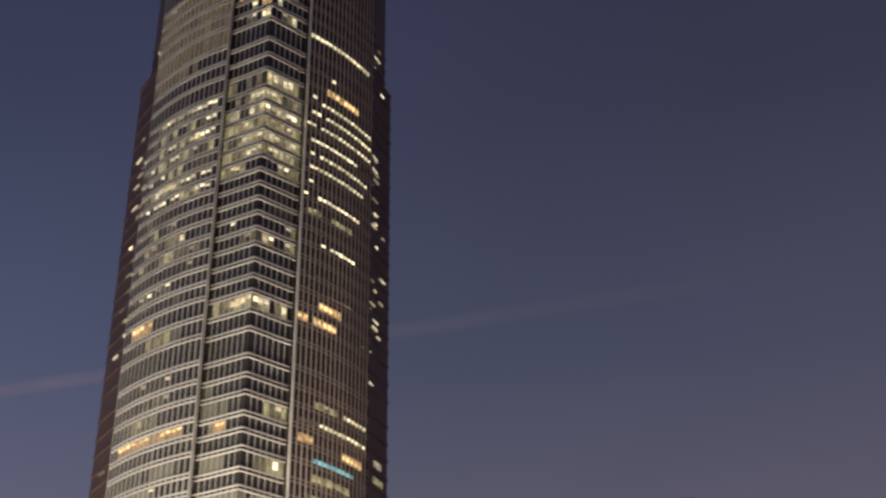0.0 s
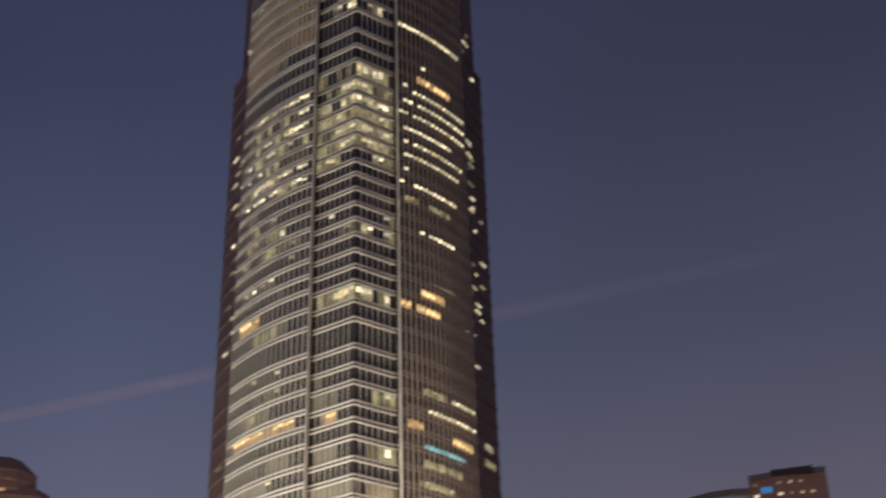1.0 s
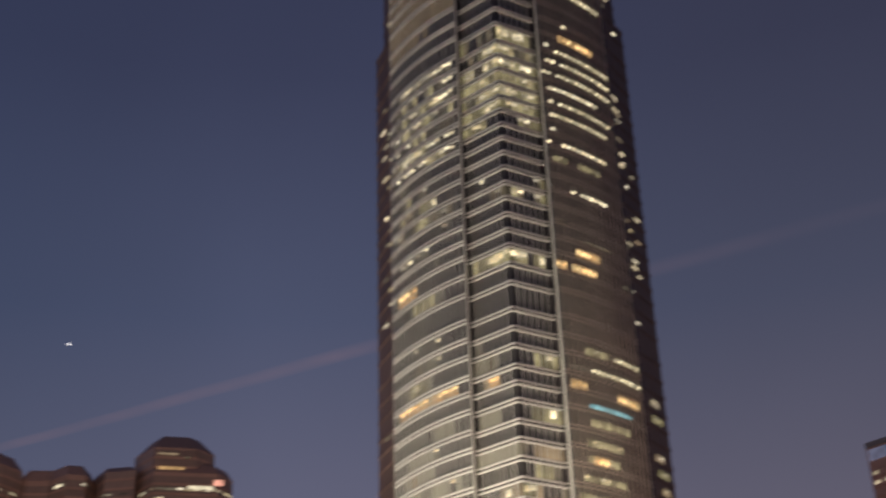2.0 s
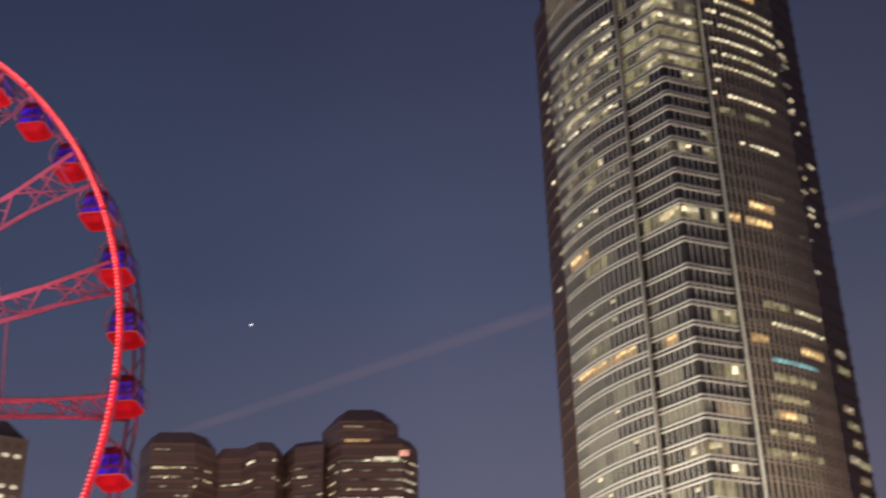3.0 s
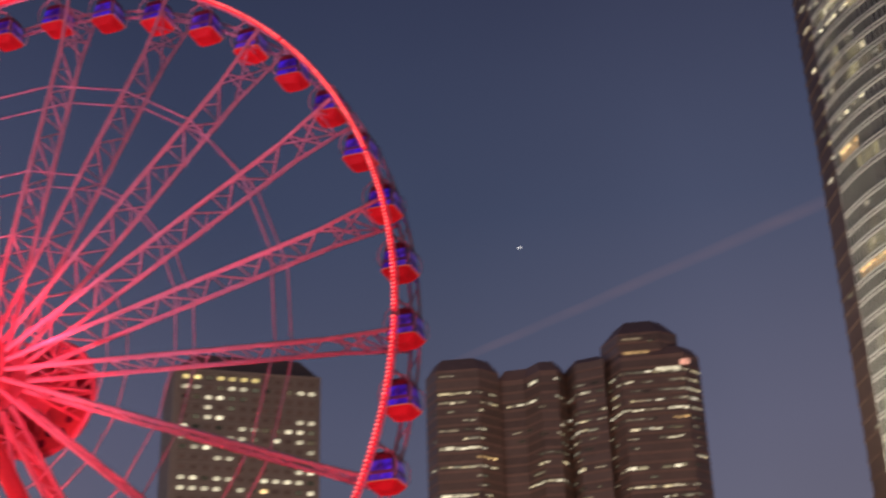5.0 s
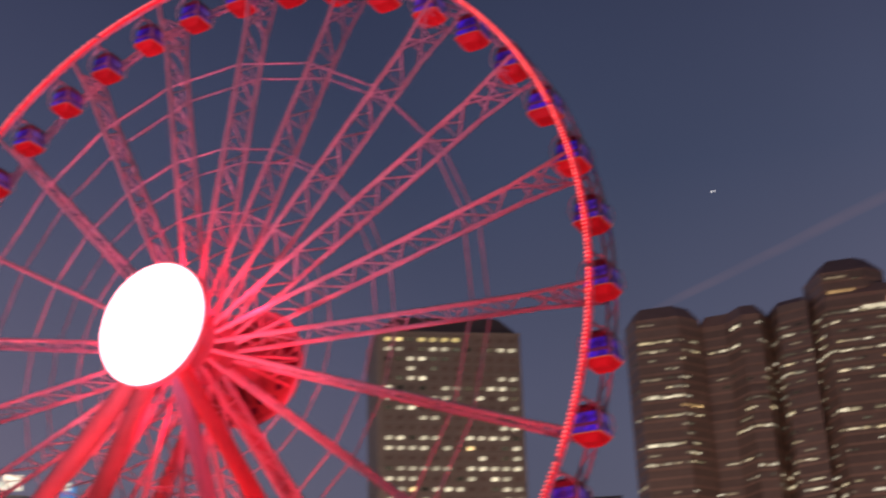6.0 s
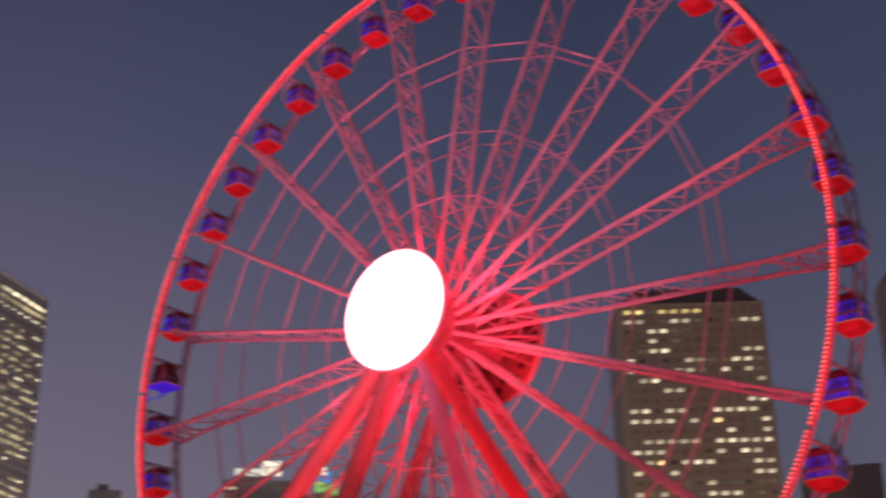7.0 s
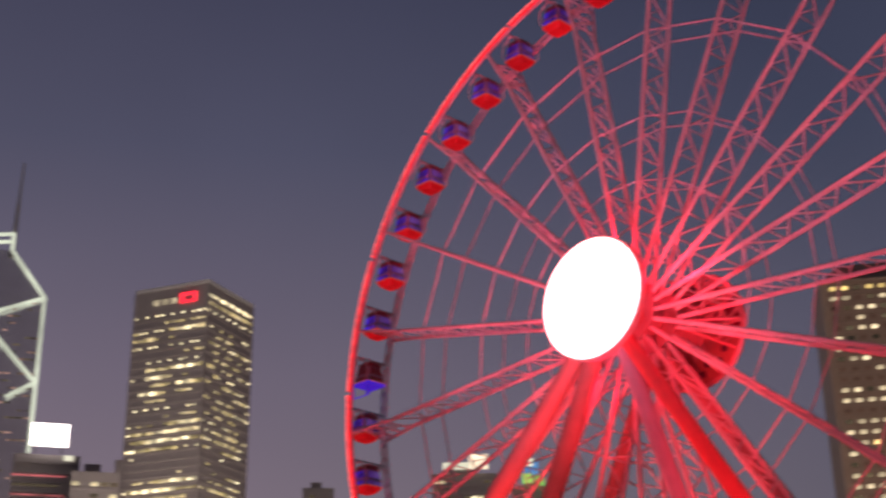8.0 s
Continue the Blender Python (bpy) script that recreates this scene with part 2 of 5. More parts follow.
def add_box(bm, x0, x1, y0, y1, z0, z1, m=None):
    vs = [bm.verts.new((x, y, z)) for z in (z0, z1) for y in (y0, y1) for x in (x0, x1)]
    if m is not None:
        for v in vs:
            v.co = m @ v.co
    for f in ((0, 2, 3, 1), (4, 5, 7, 6), (0, 1, 5, 4), (2, 6, 7, 3), (0, 4, 6, 2), (1, 3, 7, 5)):
        bm.faces.new([vs[i] for i in f])
    return vs


def add_tube(bm, p, q, r, seg=6, r2=None):
    p, q = Vector(p), Vector(q)
    d = (q - p).normalized()
    a = d.orthogonal().normalized()
    b = d.cross(a)
    r2 = r if r2 is None else r2
    rings = []
    for c, rr in ((p, r), (q, r2)):
        rings.append([bm.verts.new(c + (a * math.cos(2 * math.pi * i / seg) + b * math.sin(2 * math.pi * i / seg)) * rr) for i in range(seg)])
    for i in range(seg):
        j = (i + 1) % seg
        bm.faces.new((rings[0][i], rings[0][j], rings[1][j], rings[1][i]))
    bm.faces.new(rings[0][::-1])
    bm.faces.new(rings[1])


def add_path(bm, pts, r, seg=5):
    """One bent tube along a row of points."""
    pts = [Vector(p) for p in pts]
    rings = []
    for i, p in enumerate(pts):
        d = (pts[min(i + 1, len(pts) - 1)] - pts[max(i - 1, 0)]).normalized()
        a = d.cross(Vector((0, 1, 0))).normalized()
        b = d.cross(a)
        rings.append([bm.verts.new(p + (a * math.cos(2 * math.pi * k / seg) + b * math.sin(2 * math.pi * k / seg)) * r) for k in range(seg)])
    for u, v in zip(rings, rings[1:]):
        for k in range(seg):
            bm.faces.new((u[k], u[(k + 1) % seg], v[(k + 1) % seg], v[k]))


def add_prism(bm, pts, z0, z1, top=None):
    """An upright prism on a plan polygon (counterclockwise); top: another polygon for a tapered one."""
    top = top or pts
    lo = [bm.verts.new((x, y, z0)) for x, y in pts]
    hi = [bm.verts.new((x, y, z1)) for x, y in top]
    n = len(pts)
    for i in range(n):
        j = (i + 1) % n
        bm.faces.new((lo[i], lo[j], hi[j], hi[i]))
    bm.faces.new(lo[::-1])
    bm.faces.new(hi)


def at(az, d):
    """Plan point at an azimuth (degrees) and distance from the promenade."""
    return (d * math.sin(radians(az)), d * math.cos(radians(az)))


def face_frame(p, q):
    """Origin, unit along and unit outward of a facade from p to q, with the building behind on the left-hand turn."""
    p, q = Vector((*p, 0)), Vector((*q, 0))
    u = (q - p).normalized()
    return p, u, Vector((u.y, -u.x, 0)), (q - p).length


def facade_matrix(p, q):
    o, u, out, ln = face_frame(p, q)
    m = Matrix.Identity(4)
    m.col[0], m.col[1], m.col[2], m.col[3] = (*u, 0), (*(-out), 0), (0, 0, 1, 0), (*o, 1)
    return m, ln


# ---------------------------------------------------------------- ground
bm = bmesh.new()
add_box(bm, -5000, 5000, -3000, 5000, -1.0, 0.0)
tagged(part("ground", bm, PAVING), "grey paved waterfront ground reaching the horizon", "ground", kind="structure")

# ---------------------------------------------------------------- the wheel
WX, WY, HUB_Z, WTURN = -65.2, 49.6, 31.2, 13.8
WHEEL = pose(WX, WY, HUB_Z, -1.0, 0, WTURN) @ pose(0, 0, -HUB_Z)  # local x along the wheel, y away from the promenade, z up
RIM_R, BACK = 27.0, 3.4
SPOKES, SPOKE_0, GONDOLAS, GONDOLA_0 = 21, -3.9, 42, 0.2


def on_wheel(angle, r, s):
    a = radians(angle)
    return Vector((r * math.cos(a), s, HUB_Z + r * math.sin(a)))


def wheel_ring(bm, r, s, tube, seg, sides=5, start=0.0):
    for i in range(seg):
        add_tube(bm, on_wheel(start + 360 * i / seg, r, s), on_wheel(start + 360 * (i + 1) / seg, r, s), tube, sides)


def build_spoke(wheel):
    """One lattice spoke, flat in the plane of the axle, flared towards the two rims."""
    bm = bmesh.new()
    def P(r, s):
        return on_wheel(0, r, s)
    f0, b0, f1, b1 = 0.6, 2.8, 0.05, 3.35
    for s_in, s_out in ((f0, f1), (b0, b1)):
        add_tube(bm, P(2.0, s_in), P(22.6, s_in), 0.15, 6)
        add_tube(bm, P(22.6, s_in), P(26.7, s_out), 0.12, 6)
    n = 11
    for i in range(n):
        r0, r1 = 3.9 + i * 1.7, 3.9 + (i + 1) * 1.7
        a, b = (f0, b0) if i % 2 else (b0, f0)
        add_tube(bm, P(r0, a), P(r1, b), 0.06, 4)
        add_tube(bm, P(r0, f0), P(r0, b0), 0.045, 4)
        if i > 3:
            add_tube(bm, P(r0, b), P(r0 + 0.85, (a + b) / 2), 0.04, 4)
    add_tube(bm, P(22.6, f0), P(26.0, b1), 0.05, 4)
    add_tube(bm, P(22.6, b0), P(26.0, f1), 0.05, 4)
    for r, a, b in ((23.4, 0.5, 2.9), (24.5, 0.35, 3.05), (25.6, 0.2, 3.2)):
        add_tube(bm, P(r, a), P(r, b), 0.06, 4)
        add_tube(bm, P(r, a), P(r + 1.1, b + 0.1), 0.055, 4)
    return part("spoke", bm, WHITE_STEEL, wheel)


def build_wheel():
    wheel = thing("ferris_wheel", WHEEL, "large white steel observation wheel lit in red, with a glowing hub", "ferris wheel")
    # front rim: steel box ring with closely set light bars
    bm = bmesh.new()
    wheel_ring(bm, RIM_R - 0.1, 0.2, 0.1, 126)
    wheel_ring(bm, RIM_R + 0.12, 0.2, 0.07, 126)
    front = part("front_rim", bm, WHITE_STEEL, wheel, "steel rim carrying red light bars")
    bm = bmesh.new()
    for i in range(704):
        a = 360 * i / 704
        if i % 44 == 40:
            continue
        m = pose(0, 0, HUB_Z) @ Matrix.Rotation(-radians(a), 4, "Y") @ pose(RIM_R, 0, 0)
        add_box(bm, -0.1, 0.1, -0.2, 0.08, -0.075, 0.075, m)
    tagged(part("light_bar", bm, RIM_LED, front, "glowing red light bars"), kind="stuff")
    # hotter lamps along the face of the bars
    bm = bmesh.new()
    for i in range(704):
        if i % 44 == 40:
            continue
        m = pose(0, 0, HUB_Z) @ Matrix.Rotation(-radians(360 * i / 704), 4, "Y") @ pose(RIM_R, 0, 0)
        add_box(bm, -0.055, 0.055, -0.24, -0.204, -0.05, 0.05, m)
    tagged(part("light_bead", bm, BEAD_LED, front, "hot pinkish lamp beads"), kind="stuff")
    bm = bmesh.new()
    wheel_ring(bm, RIM_R - 0.3, BACK, 0.12, 126)
    wheel_ring(bm, RIM_R + 0.2, BACK, 0.11, 126)
    for i in range(168):
        r0, r1 = (RIM_R - 0.3, RIM_R + 0.2) if i % 2 else (RIM_R + 0.2, RIM_R - 0.3)
        add_tube(bm, on_wheel(360 * i / 168, r0, BACK), on_wheel(360 * (i + 1) / 168, r1, BACK), 0.05, 4)
    part("back_rim", bm, WHITE_STEEL, wheel, "unlit steel lattice rim")
    # cross ties between the rims
    bm = bmesh.new()
    add_tube(bm, on_wheel(0, RIM_R, 0.2), on_wheel(0, RIM_R, BACK), 0.07, 5)
    tie = part("rim_tie", bm, GREY_STEEL, wheel)
    centre = pose(0, 0, HUB_Z)
    def turned(a):
        return centre @ Matrix.Rotation(-radians(a), 4, "Y") @ centre.inverted()
    tie.matrix_basis = turned(GONDOLA_0)
    for k in range(1, GONDOLAS):
        share("rim_tie", tie.data, wheel, turned(GONDOLA_0 + 360 * k / GONDOLAS))
    spoke = build_spoke(wheel)
    spoke.matrix_basis = turned(SPOKE_0)
    for k in range(1, SPOKES):
        share("spoke", spoke.data, wheel, turned(SPOKE_0 + 360 * k / SPOKES))
    # brace rings of straight bars from spoke to spoke
    for r, t in ((19.75, 0.065), (13.5, 0.05), (9.0, 0.04)):
        for s in (0.6, 2.8):
            bm = bmesh.new()
            add_tube(bm, on_wheel(0, r, s), on_wheel(360 / SPOKES, r, s), t, 5)
            bar = part("brace_bar", bm, BRACE_STEEL, wheel)
            bar.matrix_basis = turned(SPOKE_0)
            for k in range(1, SPOKES):
                share("brace_bar", bar.data, wheel, turned(SPOKE_0 + 360 * k / SPOKES))
    # hub: axle, spoke flanges, lit disc, back flange
    def drum(bm, r, s0, s1, seg=48, r2=None):
        add_tube(bm, (-0.28, s0, HUB_Z + 0.35), (-0.28, s1, HUB_Z + 0.35), r, seg, r2)
    bm = bmesh.new()
    drum(bm, 1.25, -1.9, 7.0, 32)
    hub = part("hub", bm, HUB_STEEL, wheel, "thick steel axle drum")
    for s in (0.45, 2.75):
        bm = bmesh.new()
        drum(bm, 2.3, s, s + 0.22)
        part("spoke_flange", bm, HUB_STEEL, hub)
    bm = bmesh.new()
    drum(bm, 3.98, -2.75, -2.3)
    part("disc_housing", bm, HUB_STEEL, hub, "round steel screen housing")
    bm = bmesh.new()
    drum(bm, 3.84, -2.85, -2.752)
    part("light_disc", bm, DISC_LED, hub, "blinding white-hot round light screen with red glow")
    # back bearing flange: ring, ribs and triangles with holes between
    bm = bmesh.new()
    zc = HUB_Z + 0.45
    for r, t in ((3.85, 0.22), (2.5, 0.14)):
        for i in range(24):
            a0, a1 = 2 * math.pi * i / 24, 2 * math.pi * (i + 1) / 24
            add_tube(bm, (r * math.cos(a0), 7.2, zc + r * math.sin(a0)), (r * math.cos(a1), 7.2, zc + r * math.sin(a1)), t, 5)
    for i in range(12):
        a0, a1 = 2 * math.pi * i / 12, 2 * math.pi * (i + 0.5) / 12
        add_tube(bm, (1.1 * math.cos(a0), 7.1, zc + 1.1 * math.sin(a0)), (3.85 * math.cos(a0), 7.2, zc + 3.85 * math.sin(a0)), 0.16, 5)
        add_tube(bm, (2.5 * math.cos(a0), 7.1, zc + 2.5 * math.sin(a0)), (3.85 * math.cos(a1), 7.2, zc + 3.85 * math.sin(a1)), 0.14, 5)
        add_tube(bm, (2.5 * math.cos(a0), 6.4, zc + 2.5 * math.sin(a0)), (3.4 * math.cos(a1), 6.0, zc + 3.7 * math.sin(a1)), 0.14, 5)
        add_tube(bm, (1.2 * math.cos(a0), 5.0, zc + 1.2 * math.sin(a0)), (3.7 * math.cos(a0), 7.0, zc + 3.7 * math.sin(a0)), 0.12, 5)
    part("back_flange", bm, HUB_STEEL, hub, "ribbed bearing flange with holes")
    for i0, i1 in ((5, 13), (13, 23), (2, 3)):  # plate sectors, open towards the harbour
        bm = bmesh.new()
        outer = [(3.75 * math.cos(2 * math.pi * i / 24), zc + 3.75 * math.sin(2 * math.pi * i / 24)) for i in range(i0, i1 + 1)]
        inner = [(1.0 * math.cos(2 * math.pi * i / 24), zc + 1.0 * math.sin(2 * math.pi * i / 24)) for i in range(i1, i0 - 1, -1)]
        ring = outer + inner
        lo, hi = [[bm.verts.new((x, y, z)) for x, z in ring] for y in (7.02, 7.14)]
        n = len(ring)
        m = len(outer)
        for k in range(m - 1):
            for vs in (lo, hi):
                bm.faces.new((vs[k], vs[k + 1], vs[n - 2 - k], vs[n - 1 - k]))
        for k in range(n):
            bm.faces.new((lo[k], lo[(k + 1) % n], hi[(k + 1) % n], hi[k]))
        part("bearing_plate", bm, PLATE_STEEL, hub, "brownish bearing plate")
    # solid dark discs stand for the shade inside the plate's holes
    bm = bmesh.new()
    add_tube(bm, (0, -0.03, 0), (0, 0.03, 0), 0.26, 10)
    hole = part("lightening_hole", bm, DARK_STEEL, hub, "dark disc in place of a hole")
    for k, (i, r) in enumerate(((17.5, 3.0), (18.6, 3.1), (19.4, 2.6), (20.5, 3.1), (21.6, 2.9), (16.4, 3.1), (5.5, 3.0), (6.6, 3.1))):
        a0 = 2 * math.pi * i / 24
        place = pose(r * math.cos(a0), 7.0, zc + r * math.sin(a0))
        if k:
            share("lightening_hole", hole.data, hub, place)
        else:
            hole.matrix_basis = place
    bm = bmesh.new()
    drum(bm, 3.7, 7.4, 7.6)
    part("back_cover", bm, ROOF_RED, hub, "dark red round cover")
    return wheel


build_wheel()


def build_support():
    """A-frames before and behind the wheel, from the axle down to the ground."""
    sup = thing("wheel_support", WHEEL, "red-lit tubular steel A-frame legs carrying the wheel axle", "wheel support")
    zc = HUB_Z
    legs = [  # top x, top s, foot x, foot s, radius
        (-0.17, -1.85, 20.6, -1.85, 0.5), (0.22, -1.8, 11.2, -1.8, 0.5),
        (0.48, -1.85, -30.5, -1.85, 0.62), (0.5, -1.85, -14.5, -1.85, 0.6),
        (-2.2, 6.4, 19.7, 6.4, 0.55), (-2.6, 6.4, -18.0, 6.4, 0.5),
    ]
    for x0, s0, x1, s1, r in legs:
        bm = bmesh.new()
        add_tube(bm, (x0, s0, zc), (x1, s1, 0.0), r, 16, r * 1.1)
        # each leg's tint carries the light that falls on it
        leg = part("leg", bm, DUSK_LIT_STEEL if x1 == 11.2 else RED_LIT_STEEL if x1 == 20.6 else LEG_STEEL, sup)
        bm = bmesh.new()
        add_box(bm, x1 - 1.2, x1 + 1.2, s1 - 1.2, s1 + 1.2, 0.0, 0.35)
        part("foot_plate", bm, GREY_STEEL, leg)
    # rungs of the service ladder between back leg and mast
    bm = bmesh.new()
    add_tube(bm, (0, 0, 0), (1.9, 0, -1.0), 0.07, 5)
    rung = part("ladder_rung", bm, GREY_STEEL, sup)
    rung.location = (-1.9, 6.4, zc)
    for i in range(1, 26):
        f = i / 26
        share("ladder_rung", rung.data, sup, pose(-1.9 - 15.3 * f, 6.4, zc * (1 - f)))
    return sup


build_support()


# ---------------------------------------------------------------- gondolas
def ring_verts(bm, w, d, c, z):
    """Chamfered rectangle of half sizes w, d and corner cut c at height z."""
    pts = [(-w + c, -d), (w - c, -d), (w, -d + c), (w, d - c), (w - c, d), (-w + c, d), (-w, d - c), (-w, -d + c)]
    return [bm.verts.new((x, y, z)) for x, y in pts]


def loft(levels):
    bm = bmesh.new()
    rings = [ring_verts(bm, *lv) for lv in levels]
    for a, b in zip(rings, rings[1:]):
        for i in range(8):
            bm.faces.new((a[i], a[(i + 1) % 8], b[(i + 1) % 8], b[i]))
    bm.faces.new(rings[0][::-1])
    bm.faces.new(rings[-1])
    return bm


def build_gondola():
    g = thing("gondola", Matrix.Identity(4), "enclosed wheel cabin with violet-lit windows and a red-lit floor pan", "gondola", "gondolas round the wheel")
    cabin = part("cabin", loft([(0.94, 0.94, 0.2, -2.05), (0.96, 0.96, 0.2, -1.6), (0.78, 0.78, 0.2, -0.7)]), CABIN_STEEL, g, "dark cabin shell")
    pan = part("floor_pan", loft([(0.62, 0.62, 0.18, -2.52), (0.94, 0.94, 0.22, -2.2), (1.0, 1.0, 0.22, -2.06)]), GONDOLA_RED, g, "red-lit tapered floor pan")
    part("trim", loft([(1.015, 1.015, 0.22, -2.08), (1.015, 1.015, 0.22, -2.03)]), GONDOLA_TRIM, pan, "thin orange light line")
    part("roof", loft([(0.84, 0.84, 0.22, -0.78), (0.8, 0.8, 0.22, -0.5), (0.66, 0.66, 0.24, -0.32), (0.3, 0.3, 0.12, -0.2)]), ROOF_RED, cabin, "dark red domed roof")
    # leaning window pairs, narrower at the top
    bm = bmesh.new()
    for side in (-1, 1):
        ring = [(0.035, -1.98, 0.97), (0.76, -1.98, 0.97), (0.62, -0.84, 0.82), (0.035, -0.84, 0.82)]
        near, deep = [[bm.verts.new((side * x, -y - d, z)) for x, z, y in ring] for d in (0.03, -0.03)]
        bm.faces.new(near)
        bm.faces.new(deep[::-1])
        for k in range(4):
            bm.faces.new((near[k], deep[k], deep[(k + 1) % 4], near[(k + 1) % 4]))
    pane = part("window", bm, GONDOLA_BLUE, cabin, "violet-lit window pair")
    mats = [pose(0, 0, 0, 0, 0, a) for a in (0, 90, 180, 270)]
    for m in (mats[2], mats[3]):
        share("window", pane.data, cabin, m)
    dusk = pane.data.copy()
    dusk.materials[0] = GONDOLA_LILAC
    share("window", dusk, cabin, mats[1])
    bm = bmesh.new()
    for y in (-1.25, 1.25):
        add_tube(bm, (0, y, 0), (-0.55, y * 0.8, -0.6), 0.05, 5)
        add_tube(bm, (0, y, 0), (0.55, y * 0.8, -0.6), 0.05, 5)
    add_tube(bm, (0, -1.6, 0), (0, 1.6, 0), 0.06, 6)
    part("hanger", bm, GREY_STEEL, g)
    bm = bmesh.new()
    add_path(bm, [(1.06 * math.cos(radians(a)), 0, -1.3 + 1.1 * math.sin(radians(a))) for a in range(-36, 217, 14)], 0.045, 4)
    hoop = part("guard_hoop", bm, WHITE_STEEL, g, "thin pale steel hoop")
    hoop.location.y = -1.12
    share("guard_hoop", hoop.data, g, pose(0, 1.12, 0))
    return g


first = build_gondola()
for k in range(GONDOLAS):
    p = on_wheel(GONDOLA_0 + 360 * k / GONDOLAS, RIM_R, BACK / 2)
    m = WHEEL @ Matrix.Translation(p)
    if k == 0:
        first.matrix_basis = m @ Matrix.Diagonal((0.87, 0.87, 0.93, 1))
    else:
        g = copy_thing(first, m)
        if k == 20:  # one cabin is dark inside and hangs over a blue-lit open frame
            bm = bmesh.new()
            add_box(bm, -1.0, 1.0, -1.0, 1.0, -2.3, -2.06)
            add_box(bm, 0.75, 1.0, -1.0, -0.78, -3.3, -2.3)
            add_box(bm, -1.0, -0.92, -1.0, -0.92, -3.3, -2.3)
            add_box(bm, -1.0, 1.0, -1.0, -0.92, -3.36, -3.3)
            me = bpy.data.meshes.new("floor_frame")
            bm.to_mesh(me)
            bm.free()
            me.materials.append(GONDOLA_PAN_BLUE)
            for ch in g.children_recursive:
                if ch.name.startswith("floor_pan"):
                    ch.data = me
                    ch["label"] = "blue-lit open frame"
                elif ch.name.startswith("window"):
                    ch.data = ch.data.copy()
                    ch.data.materials[0] = ROOF_RED
            g["label"] = "enclosed wheel cabin with dark windows over a blue-lit open frame"


# ---------------------------------------------------------------- added red fill lamps round the wheel
def red_spot(name, eye, target, power, angle=70, colour=(1.0, 0.10, 0.16), radius=0.6):
    la = bpy.data.lights.new(name, "SPOT")
    la.energy, la.color, la.spot_size, la.spot_blend, la.shadow_soft_size = power, colour, radians(angle), 0.6, radius
    ob = new(name, la)
    ob.matrix_basis = WHEEL @ look(eye, target)
    return ob


# unseen red spots added to brighten spokes, rims and legs
for x in (-14, 14):
    red_spot("wheel_floodlight", (x, -28, 0.9), (x * 0.3, 1.7, HUB_Z + 31), 45000, 54, (1.0, 0.215, 0.39))
    red_spot("side_floodlight", (x * 1.6, -12, 0.9), (x * 1.3, 1.5, HUB_Z - 5), 13000, 66, (1.0, 0.03, 0.05))
    red_spot("rim_floodlight", (x * 2.3, -18, 0.9), (x * 1.85, 2.5, HUB_Z + 8), 15000, 76, (1.0, 0.1, 0.17))
red_spot("leg_floodlight", (-10.5, -7, 0.9), (0, 0.5, HUB_Z - 1), 40000, 62, (1.0, 0.055, 0.075))
red_spot("leg_floodlight", (26, -14, 0.9), (4.5, -1.8, HUB_Z - 7), 66000, 27, (1.0, 0.035, 0.06))
# added point lamps that redden the hub, without fixtures
for a, s in ((15, -0.8), (95, -0.8), (175, -0.8), (260, -0.8), (330, 4.4), (60, 4.4)):
    la = bpy.data.lights.new("hub_light", "POINT")
    la.energy, la.color, la.shadow_soft_size = 350 if a == 260 else 720 if s < 0 else 380, (1.0, 0.012, 0.05), 0.5
    ob = new("hub_light", la)
    ob.matrix_basis = WHEEL @ Matrix.Translation(on_wheel(a, 5.2, s))


WIN_BRIGHT = lit("bright_lit_window", (1.0, 0.87, 0.6), 0.85, 0.4, grain=0.4)
WINDOW_DULL = principled("dull_window_glass", (0.27, 0.185, 0.155), 0.35, 0.0, 0.3, 0.5)
WIN_GOLD = lit("golden_lit_window", (1.0, 0.76, 0.3), 0.9, 0.3, grain=0.4)
WIN_PORT = lit("soft_lit_window", (1.0, 0.86, 0.6), 0.62, 0.4, grain=0.4)

# ---------------------------------------------------------------- facade helpers
UNIT = {}


def unit_pane(mat_, rounded=False):
    """A thin pane of one metre by one metre, shared by all panes of that look."""
    key = (mat_.name, rounded)
    if key not in UNIT:
        bm = bmesh.new()
        if rounded:
            pts = [(-0.5, -0.22), (-0.3, -0.5), (0.3, -0.5), (0.5, -0.22), (0.5, 0.22), (0.3, 0.5), (-0.3, 0.5), (-0.5, 0.22)]
        else:
            pts = [(-0.5, -0.5), (0.5, -0.5), (0.5, 0.5), (-0.5, 0.5)]
        lo = [bm.verts.new((x, -0.06, z)) for x, z in pts]
        hi = [bm.verts.new((x, 0.06, z)) for x, z in pts]
        bm.faces.new(lo)
        bm.faces.new(hi[::-1])
        for i in range(len(pts)):
            j = (i + 1) % len(pts)
            bm.faces.new((lo[j], lo[i], hi[i], hi[j]))
        me = bpy.data.meshes.new("pane")
        bm.to_mesh(me)
        bm.free()
        me.materials.append(mat_)
        UNIT[key] = me
    return UNIT[key]


